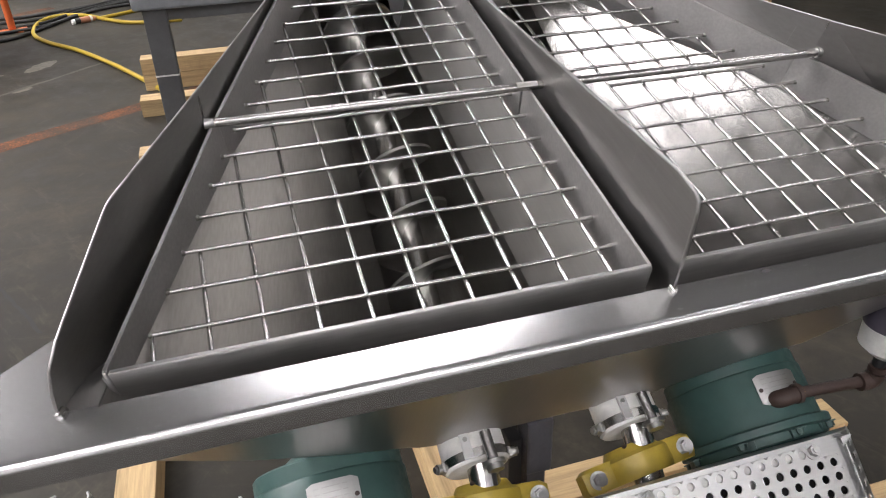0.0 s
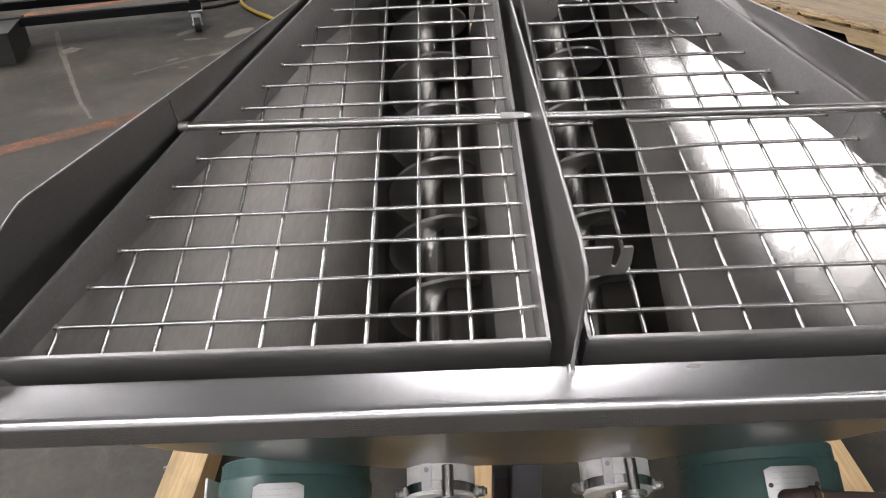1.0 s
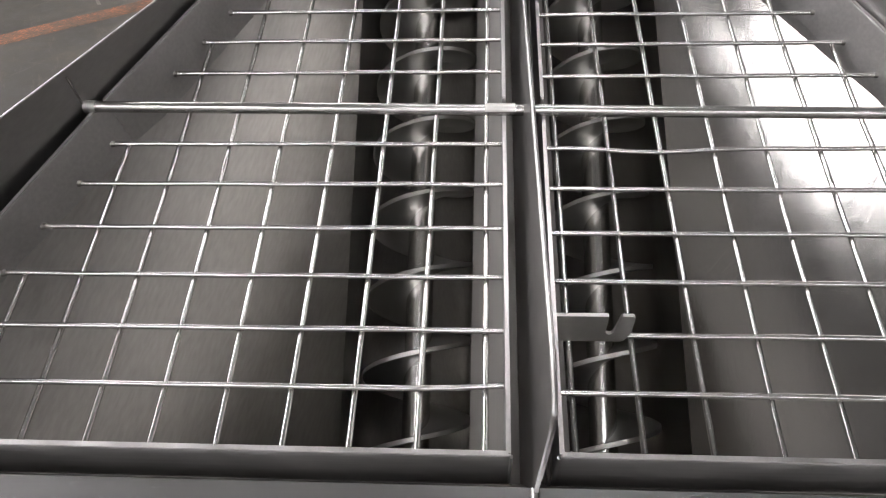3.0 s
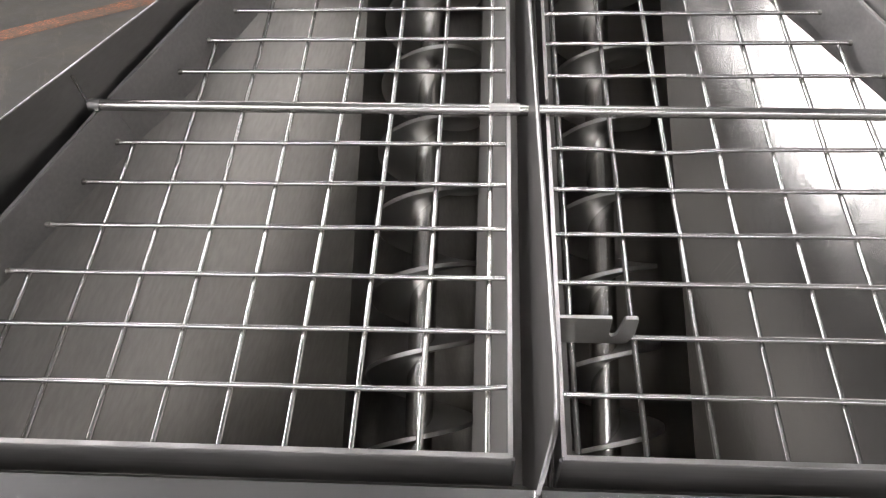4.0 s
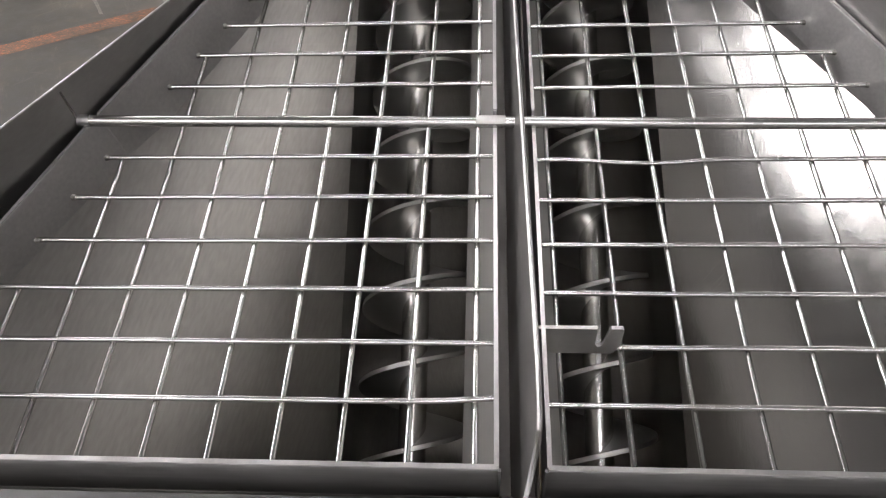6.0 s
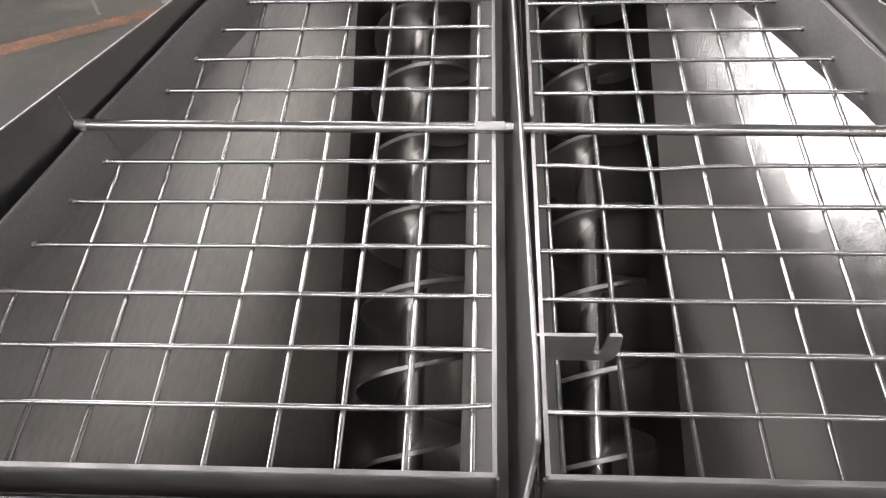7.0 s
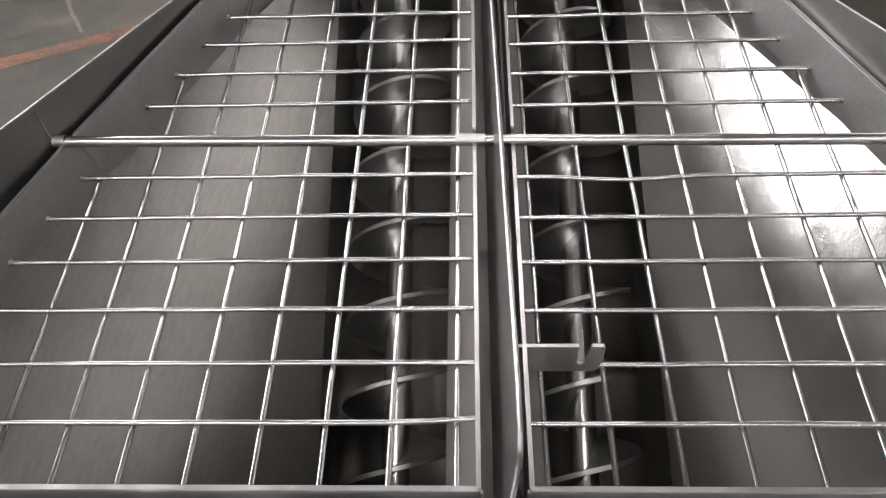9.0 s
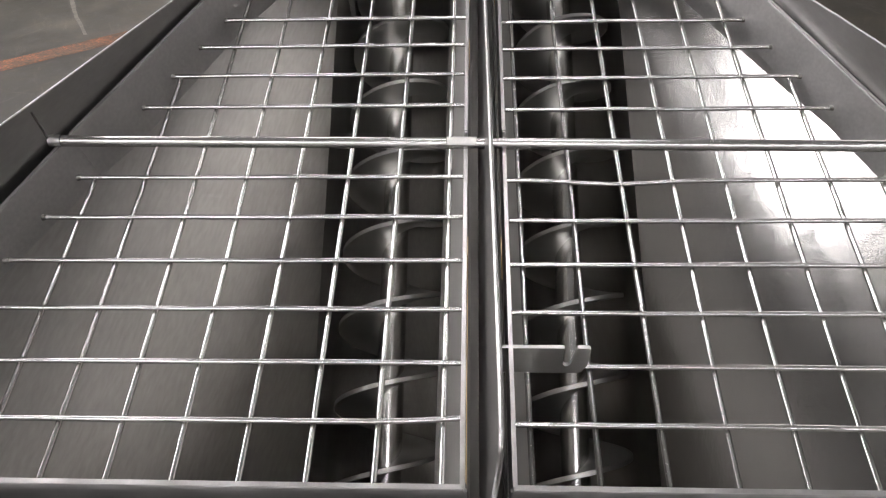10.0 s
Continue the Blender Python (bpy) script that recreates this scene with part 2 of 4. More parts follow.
# ---------------------------------------------------------------- the hall
HALL = (-18.0, 6.5, -7.0, 13.0, 5.6)
x0, x1, y0, y1, top = HALL
tagged(link("floor", boxed(x0 - 0.3, x1 + 0.3, y0 - 0.3, y1 + 0.3, -0.3, 0), CONCRETE), "worn polished grey concrete floor with stains", "floor", kind="structure")
tagged(link("ceiling", boxed(x0 - 0.3, x1 + 0.3, y0 - 0.3, y1 + 0.3, top, top + 0.3), DECK), "pale painted hall ceiling", "ceiling", kind="structure")
# Added walls out of view; their tones set what the steel reflects.
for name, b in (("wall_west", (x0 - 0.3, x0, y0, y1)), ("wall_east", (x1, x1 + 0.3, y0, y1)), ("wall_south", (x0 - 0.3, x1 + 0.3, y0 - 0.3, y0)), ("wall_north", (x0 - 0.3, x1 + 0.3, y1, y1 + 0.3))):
    tagged(link(name, boxed(*b, 0, top), {"wall_west": DARK, "wall_east": GREYWALL}.get(name, WALL)), "plain unseen hall wall toned for reflections in the steel", "wall", kind="structure")


def strip_light(half, wide_by, lit):
    t = thing("ceiling_light", "unseen white strip light with lit tubes hung from the ceiling", "ceiling light", group="strip lights in rows")
    part("housing", boxed(-wide_by - 0.02, wide_by + 0.02, -half - 0.05, half + 0.05, 0.02, 0.09, bevel=0.01), WHITE, t)
    part("lit_tubes", boxed(-wide_by, wide_by, -half, half, 0.0, 0.018), lit, t, "lit tubes")
    for y in (-half * 0.7, half * 0.7):
        part("hanger", rod(bmesh.new(), (0, y, 0.08), (0, y, top - 4.9), 0.006, 8), BOLT, t)
    return t


near = strip_light(0.70, 0.16, TUBES)
near.matrix_world = pose(0.38, 1.55, 4.9, 0, 0, 90)
copy_thing(near, pose(0.0, -2.8, 4.9, 0, 0, 90))
# Added out of view to brighten the floor to the right.
copy_thing(near, pose(3.6, -1.6, 4.9, 0, 0, 90))


def roof_light(x, y, half_x, half_y):
    """A wide luminous panel under the roof, in a white frame with cross bars."""
    t = thing("roof_light", "wide white luminous roof panel in a steel frame", "roof light", pose(x, y, top - 0.06), "roof lights in a row")
    part("lit_panel", boxed(-half_x, half_x, -half_y, half_y, 0.0, 0.02), ROOF_GLOW, t, "evenly lit panel")
    for k in (-1, 1):
        part("frame_side", boxed(*sorted((k * half_x, k * (half_x + 0.03))), -half_y - 0.03, half_y + 0.03, -0.01, 0.058), WHITE, t)
        part("frame_end", boxed(-half_x, half_x, *sorted((k * half_y, k * (half_y + 0.03))), -0.01, 0.058), WHITE, t)
    return t


roof_light(-3.78, 4.45, 0.5, 2.55)
for k, near_end in enumerate((1.15, 1.05, 0.9, 0.7)):
    roof_light(-5.35 - 2.1 * k, (near_end + 7.0) / 2, 1.0, (7.0 - near_end) / 2)
# Fill lamps out of view, added to lift the light; no such fittings known.
fill_light = strip_light(1.2, 0.34, FILL_TUBES)
fill_light.matrix_world = pose(-1.5, 7.0, 4.9)
for lx, ly, turn in ((1.0, 10.6, 0), (-5.8, -3.8, 90), (-3.0, -3.8, 90), (-2.6, -5.8, 90), (0.7, -5.8, 90), (3.6, -5.8, 90), (-4.5, 10.5, 0), (4.8, 4.2, 0)):
    copy_thing(fill_light, pose(lx, ly, 4.9, 0, 0, turn))

# ---------------------------------------------------------------- the machine: a hopper that leans back by 15 degrees
M = pose(0, 0, 0.99, 15)
INC = 20.0                       # the screws climb a further 20 degrees
S = M @ pose(0, 0, -0.507, INC)  # along the screws: y forward on the axis, z square to it
inS = M.inverted() @ S
CX, CY = 0.0508, 0.0515          # pitch of the grates' wires
AX = 0.1275                      # screws to either side of the middle
WALLS = 0.147                    # front wall, along the screws
LEN = 0.975                      # end wall, along the screws
FAR = 0.87
TR = 0.0865                      # radius of the troughs
SKIRT, EAVE = 0.0485, -0.170     # lower edge of the sloped plates under the divider


def to_m(x, ys, zs):
    return inS @ Vector((x, ys, zs))


def wide(y):
    """Half width of a bay, bent at the locking rod."""
    return 0.5155 - 0.335 * y if y < 0.33 else 0.405 - 0.378 * (y - 0.33)


def deep(x, y):
    """Height of the slanted side plate."""
    return -0.398 + 0.385 * y + 1.35 * (-x - 0.212) if x < 0 else -0.541 + 0.277 * y + x


hopper = thing("hopper", "stainless steel twin screw feed hopper with two tapering bays", "feed hopper", M)
FY0, FY1, FZ, RAD, LIP, FOLD = -0.0285, -0.0725, 0.018, 0.0105, 0.0170, radians(67)
turns = [FOLD * i / 8 for i in range(9)]
arc = [(FY1 + RAD - RAD * math.sin(a), FZ - RAD + RAD * math.cos(a)) for a in turns]
inner = [(FY1 + RAD - (RAD - 0.004) * math.sin(a), FZ - RAD + (RAD - 0.004) * math.cos(a)) for a in turns]
drop = (-LIP * math.cos(FOLD), -LIP * math.sin(FOLD))
prof = [(FY0, FZ)] + arc + [(arc[-1][0] + 0.05 * drop[0], arc[-1][1] + 0.05 * drop[1])] + [(p[0] + drop[0], p[1] + drop[1]) for p in (arc[-1], inner[-1])] + inner[::-1] + [(FY0, FZ - 0.004)]
for a, b in ((-0.66, 0.0070), (0.0071, 0.66)):
    part("front_rim", extrude_profile(prof, a, b), POLISH, hopper, "polished folded front rim", smooth=True)
NY = 16


def gap_floor(y, s=-1):
    """Depth of the gap between bay and guard, shallow at the front."""
    e = max(0.0, min(1.0, (y + 0.028) / 0.19))
    f = max(0.0, min(1.0, (y - 0.12) / 0.25 if s < 0 else (y - 0.06) / 0.25))
    return 0.017 - 0.087 * e * e * (3 - 2 * e) - (0.17 if s < 0 else -0.083) * f * f * (3 - 2 * f)


for s in (-1, 1):
    ys = [-0.010 + (FAR + 0.010) * k / NY for k in range(NY + 1)]
    w0, w1 = (0.548, 0.420) if s < 0 else (0.562, 0.4255)

    def out(y):
        return w0 + (w1 - w0) / 0.316 * y if y < 0.316 else w1 - 0.375 * (y - 0.316)
    # corner of the rim outside the guard
    q = [(s * (out(-0.0282) + 0.001), -0.0282, 0.0178), (s * 0.66, -0.0282, 0.0178), (s * 0.66, -0.012, 0.0178), (s * 0.560, 0.060, 0.0178), (s * (out(0.06) + 0.001), 0.060, 0.0178)]
    part("rim_corner", slab(q, 0.004, n=(0, 0, 1)), POLISH, hopper)
    # outer wall, down to the slanted plate
    bm = bmesh.new()
    rows = []
    for y in ys:
        w = wide(y)
        lo = min(0.006, deep(s * w, y)) - 0.010
        rows.append([bm.verts.new((s * (w + d), y, z)) for d, z in ((0.0055, -0.004), (0.0055, lo), (0.0085, min(lo, gap_floor(y, s) - 0.004)), (0.0085, -0.004))])
    for a, b in zip(rows, rows[1:]):
        for i in range(4):
            bm.faces.new((a[i], a[(i + 1) % 4], b[(i + 1) % 4], b[i]))
    part("outer_wall", bm, BARS, hopper)
    # slanted plate, slightly bowed
    bm = bmesh.new()
    nn = Vector((1.35, -0.385, 1.0)).normalized() if s < 0 else Vector((-1.0, -0.277, 1.0)).normalized()
    foot = 0.212 if s < 0 else 0.204
    grid = []
    for v in range(NY + 1):
        line = []
        for k in range(9):
            y = FAR * v / NY
            for _ in range(5):
                w = max(wide(y), 0.2135) + 0.004
                x = foot + (w - foot) * k / 8
                start = ((0.1097 - 0.4617 * (x - 0.212)) / 1.0714 if s < 0 else (0.1687 - 0.364 * x) / 1.1008) + 0.004
                y = start + (FAR - start) * v / NY
            bow = (0.0133 * math.sin(math.pi * k / 8) if s < 0 else 0.03 * k / 8 * (1 - k / 8) ** 2) * (w - foot) + 0.0007 * noise.noise(Vector((x * 9, y * 7, s)))
            rise = 0.011 * max(0.0, k / 8 - 0.6) ** 2 / 0.16 if s > 0 else 0.0
            line.append(Vector((s * x, y, deep(s * x, y) + rise)) - nn * bow)
        grid.append([[bm.verts.new(p) for p in line], [bm.verts.new(p - nn * 0.004) for p in line]])
    for a, b in zip(grid, grid[1:]):
        for k in range(8):
            bm.faces.new((a[0][k], a[0][k + 1], b[0][k + 1], b[0][k]))
            bm.faces.new((a[1][k], a[1][k + 1], b[1][k + 1], b[1][k]))
        for k in (0, 8):
            bm.faces.new((a[0][k], b[0][k], b[1][k], a[1][k]))
    part("slanted_plate", bm, SHEET if s < 0 else GLOSSY, hopper, "satin slanted side plate" if s < 0 else "polished slanted side plate", smooth=True)
    # trough: U section along the screw
    prof = [(TR, 0.106 if s < 0 else 0.082)] + [(TR * math.cos(a), TR * math.sin(a)) for a in [-math.pi * i / 24 for i in range(25)]]
    prof = prof[:-4] + [(-0.080, 0.002)]
    bm = bmesh.new()
    rings = []
    for y in (WALLS + 0.0045, LEN + 0.45):
        for g in (0, 0.003):
            rings.append([bm.verts.new(inS @ Vector((s * (AX + px * (1 + g / 0.09)), y, pz - (g if pz < 0 else 0)))) for px, pz in prof])
    a, b, c, d = rings
    for i in range(len(prof) - 1):
        bm.faces.new((a[i], a[i + 1], c[i + 1], c[i]))
        bm.faces.new((b[i], b[i + 1], d[i + 1], d[i]))
        bm.faces.new((a[i], a[i + 1], b[i + 1], b[i]))
    # Left trough keeps the lit sheet; the right one has its shade coloured in.
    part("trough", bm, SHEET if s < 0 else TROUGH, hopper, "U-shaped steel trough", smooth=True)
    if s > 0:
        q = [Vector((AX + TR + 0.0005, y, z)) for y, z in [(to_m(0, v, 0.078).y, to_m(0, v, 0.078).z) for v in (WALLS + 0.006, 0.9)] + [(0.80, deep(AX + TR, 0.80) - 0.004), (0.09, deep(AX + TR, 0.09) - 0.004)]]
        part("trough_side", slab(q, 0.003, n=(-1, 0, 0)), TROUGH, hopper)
    # sloped plate under the middle, and the upright wall below it down to the trough
    q = [(s * 0.0195, -0.010, -0.029), (s * 0.0195, FAR, -0.029), (s * SKIRT, FAR, EAVE), (s * SKIRT, 0.047, EAVE)]
    part("tent_plate", slab(q, 0.003, n=Vector((s * 0.98, 0, 0.2))), INNER, hopper, "satin sloped plate under the divider")
    a, b = to_m(0, WALLS, 0.0), to_m(0, LEN, 0.0)
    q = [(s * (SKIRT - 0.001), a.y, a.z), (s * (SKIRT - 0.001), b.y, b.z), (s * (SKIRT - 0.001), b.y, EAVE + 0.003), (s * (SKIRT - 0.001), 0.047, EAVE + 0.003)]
    # Right inner wall takes the trough's coloured-in shade, the left one the sheet.
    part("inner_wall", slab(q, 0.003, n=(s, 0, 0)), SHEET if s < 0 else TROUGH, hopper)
    # Narrow channel: its shade is in the dark colour of this wall.
    part("channel_wall", boxed(*sorted((s * 0.0135, s * 0.0158)), -0.026, FAR, -0.057, -0.034), SHADE_WELD, hopper)
    # side guard with a crease at the locking rod
    tips = [(-0.030, 0.021), (-0.026, 0.040), (-0.018, 0.060), (0.0, 0.072), (0.105, 0.1085), (0.113, 0.1105), (0.122, 0.1105), (0.316, 0.087), (0.45, 0.069), (0.60, 0.048), (FAR, 0.014)]
    if s > 0:
        tips[7:] = [(0.316, 0.0825), (0.45, 0.0635), (0.60, 0.041), (FAR, 0.004)]
    bm = bmesh.new()
    hi, lo = [], []
    for y, z in tips:
        hi.append([bm.verts.new((s * (out(y) + d), y, z)) for d in (0, 0.0025)])
        lo.append([bm.verts.new((s * (out(y) + d) - (0.0125 if s > 0 and y > 0.30 else 0.0), y, 0.0185 if y < -0.0275 else gap_floor(y, s) - 0.004)) for d in (0, 0.0025)])
    for k in range(len(tips) - 1):
        bm.faces.new((lo[k][0], lo[k + 1][0], hi[k + 1][0], hi[k][0]))
        bm.faces.new((lo[k][1], lo[k + 1][1], hi[k + 1][1], hi[k][1]))
        bm.faces.new((hi[k][0], hi[k + 1][0], hi[k + 1][1], hi[k][1]))
        bm.faces.new((lo[k][0], lo[k + 1][0], lo[k + 1][1], lo[k][1]))
    bm.faces.new((lo[0][0], hi[0][0], hi[0][1], lo[0][1]))
    part("side_guard", bm, GUARDS, hopper, "upright steel side guard with a bent crease")
    part("ground_edge", tube([(s * (out(y) + 0.00125), y, z + 0.0003) for y, z in spline2(tips[1:], 6)], 0.0011, 8), EDGE, hopper, "bright ground upper edge", smooth=True)
    part("crease_weld", tube([(s * (out(0.316) - 0.0006), 0.316, z) for z in (0.046, 0.058, 0.070, 0.081)], 0.0011, 10), WIRE, hopper, smooth=True)
    bm = bmesh.new()
    rows = [[bm.verts.new((s * d, y, gap_floor(y, s) - h)) for d, h in ((wide(y) + 0.006, 0), (out(y) + 0.003, 0), (out(y) + 0.003, 0.003), (wide(y) + 0.006, 0.003))] for y in [-0.0278, -0.02, -0.01, 0.0, 0.012, 0.025, 0.04, 0.06, 0.08, 0.1, 0.12, 0.14, 0.165, 0.19, 0.22, 0.25, 0.28, 0.31, 0.34, 0.37, 0.5, 0.7, FAR]]
    for a, b in zip(rows, rows[1:]):
        for i in range(4):
            bm.faces.new((a[i], a[(i + 1) % 4], b[(i + 1) % 4], b[i]))
    part("gutter", bm, GUARDS, hopper, smooth=True)
    part("weld_bead", tube([(s * (out(y) - 0.002), y, 0.0195) for y in (-0.034, -0.03, -0.026)], 0.004, 8), WIRE, hopper, smooth=True)
    # cover over the screw past the end wall
    q = [to_m(s * 0.02, LEN, 0.106), to_m(s * 0.23, LEN, 0.106), to_m(s * 0.23, LEN + 0.45, 0.106), to_m(s * 0.02, LEN + 0.45, 0.106)]
    part("screw_cover", slab(q, 0.003), SHEET, hopper)
    q = [to_m(s * 0.01, LEN + 0.45, 0.11), to_m(s * 0.23, LEN + 0.45, 0.11), to_m(s * 0.23, LEN + 0.45, -0.11), to_m(s * 0.01, LEN + 0.45, -0.11)]
    part("discharge_end", slab(q, 0.003), SHEET, hopper)

q = [to_m(-0.57, WALLS, 0.42), to_m(-0.52, WALLS, 0.30), to_m(-0.42, WALLS, 0.15), to_m(-0.25, WALLS, -0.010), to_m(0.29, WALLS, -0.010), to_m(0.42, WALLS, 0.115), to_m(0.53, WALLS, 0.26), to_m(0.57, WALLS, 0.42)]
top_front = [Vector((-0.57, -0.0318, 0.0125)), Vector((0.57, -0.0318, 0.0125))]
part("front_wall", slab([top_front[0]] + q[1:7] + [top_front[1]], 0.004, n=to_m(0, 0, 0) - to_m(0, 1, 0)), SHEET, hopper, "satin front wall square to the screws")
edge = [(-0.52, 0.31), (-0.435, 0.215), (-0.33, 0.130), (-0.21, 0.054), (-0.185, 0.036), (0.182, 0.036), (0.203, 0.056), (0.30, 0.114), (0.40, 0.138), (0.436, 0.20), (0.52, 0.31)]
rim_y, rim_z = -0.0355, 0.0125
high = inS.inverted() @ Vector((0, rim_y, rim_z))
q = [to_m(x, 0.131 + (high.y - 0.131) * z / high.z, z) for x, z in edge]
q = [Vector((-0.60, rim_y, rim_z))] + q + [Vector((0.60, rim_y, rim_z))]
part("front_apron", slab(q, 0.003, n=to_m(0, 0, 0) - to_m(0, 1, 0)), FRONT, hopper, "satin front apron cut round the drives")
for s in (-1, 1):
    q = [to_m(s * AX + 0.098 * math.cos(a), WALLS + 0.0075, 0.098 * math.sin(a)) for a in [2 * math.pi * k / 32 for k in range(32)]]
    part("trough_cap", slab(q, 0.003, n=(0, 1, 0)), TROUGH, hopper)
q = [to_m(-0.232, LEN, 0.104), to_m(-0.232, LEN, 0.19), to_m(0.232, LEN, 0.19), to_m(0.232, LEN, 0.104)]
part("end_wall", slab(q, 0.004), SHEET, hopper)
# divider and the ridge under it
tips = [(-0.034, 0.019), (-0.031, 0.045), (-0.0245, 0.094), (-0.0215, 0.110), (-0.017, 0.119), (-0.009, 0.1235), (0.02, 0.1245), (FAR, 0.128 - 0.1465 * FAR), (FAR, -0.057), (-0.016, -0.057), (-0.024, -0.020)]


def lean(z):
    """The divider leans a little to the east."""
    return 0.0018 + 0.055 * (z - 0.02)


part("divider", slab([(lean(z), y, z) for y, z in tips], 0.0032, n=(1, 0, -0.055)), GUARDS, hopper, "upright steel divider plate between the bays")
ridge = [(y, z) for y, z in tips[1:8]]
part("ground_edge", tube([(lean(z) - 0.0016, y, z + 0.0004) for y, z in spline2(ridge, 8)], 0.0020, 8), EDGE, hopper, "bright ground upper edge", smooth=True)
part("weld_bead", tube([(0.0002, y, 0.0205) for y in (-0.037, -0.034, -0.030)], 0.0034, 10), WIRE, hopper, smooth=True)
# Channel floor, darkened by colour for the shade down there.
part("ridge", boxed(-0.0158, 0.0158, -0.0275, FAR, -0.062, -0.058), SHADE_WELD, hopper, "flat strip between the bays")


def hooked(pts, y, label):
    part("hook_plate", slab([(x, y, z) for x, z in pts], 0.003, n=(0, -1, 0)), HOOK, hopper, label)


hooked([(0.003, -0.003), (0.003, 0.0365), (0.0588, 0.0365), (0.0595, 0.0360), (0.0600, 0.0125), (0.0612, 0.0095), (0.0630, 0.0085), (0.0648, 0.0092), (0.0662, 0.0120), (0.0690, 0.0355), (0.0698, 0.0365), (0.0775, 0.0365), (0.0790, 0.0355), (0.0796, 0.0335), (0.0800, 0.0130), (0.0790, 0.0080), (0.0762, -0.0012), (0.0735, -0.003)], 0.0965, "steel hook plate with an open slot")
bm = bmesh.new()
ring = [bm.verts.new((0.062 + 0.0045 * math.cos(a), 0.611, 0.030 + 0.0045 * math.sin(a))) for a in [2 * math.pi * k / 12 for k in range(12)]]
edge = [bm.verts.new((0.039 + 0.0335 * max(-1, min(1, 1.42 * math.cos(a))), 0.611, 0.030 + 0.03 * max(-1, min(1, 1.42 * math.sin(a))))) for a in [2 * math.pi * k / 12 for k in range(12)]]
for k in range(12):
    bm.faces.new((ring[k], ring[(k + 1) % 12], edge[(k + 1) % 12], edge[k]))
bmesh.ops.solidify(bm, geom=bm.faces[:], thickness=0.004)
part("hook_plate", bm, HOOK, hopper, "steel plate with a round hole")

# ---------------------------------------------------------------- grates
HI, LO, TH, WR = 0.036, -0.026, 0.004, 0.0024
XI = 0.0165


def wavy(a, b, n, seed, bend=()):
    """A nearly straight wire with slight waves; bend: (share, dy, dz) dips."""
    a, b = Vector(a), Vector(b)
    out = []
    for k in range(n + 1):
        f = k / n
        p = a.lerp(b, f)
        d = 0.0005 * noise.noise(Vector((f * 6, seed, 0.3)))
        p += Vector((d if abs((b - a).y) > abs((b - a).x) else 0, d if abs((b - a).x) > abs((b - a).y) else 0, d))
        for c, w, dy, dz in bend:
            g = math.exp(-((f - c) / w) ** 2)
            p += Vector((0, dy * g, dz * g))
        out.append(p)
    return out


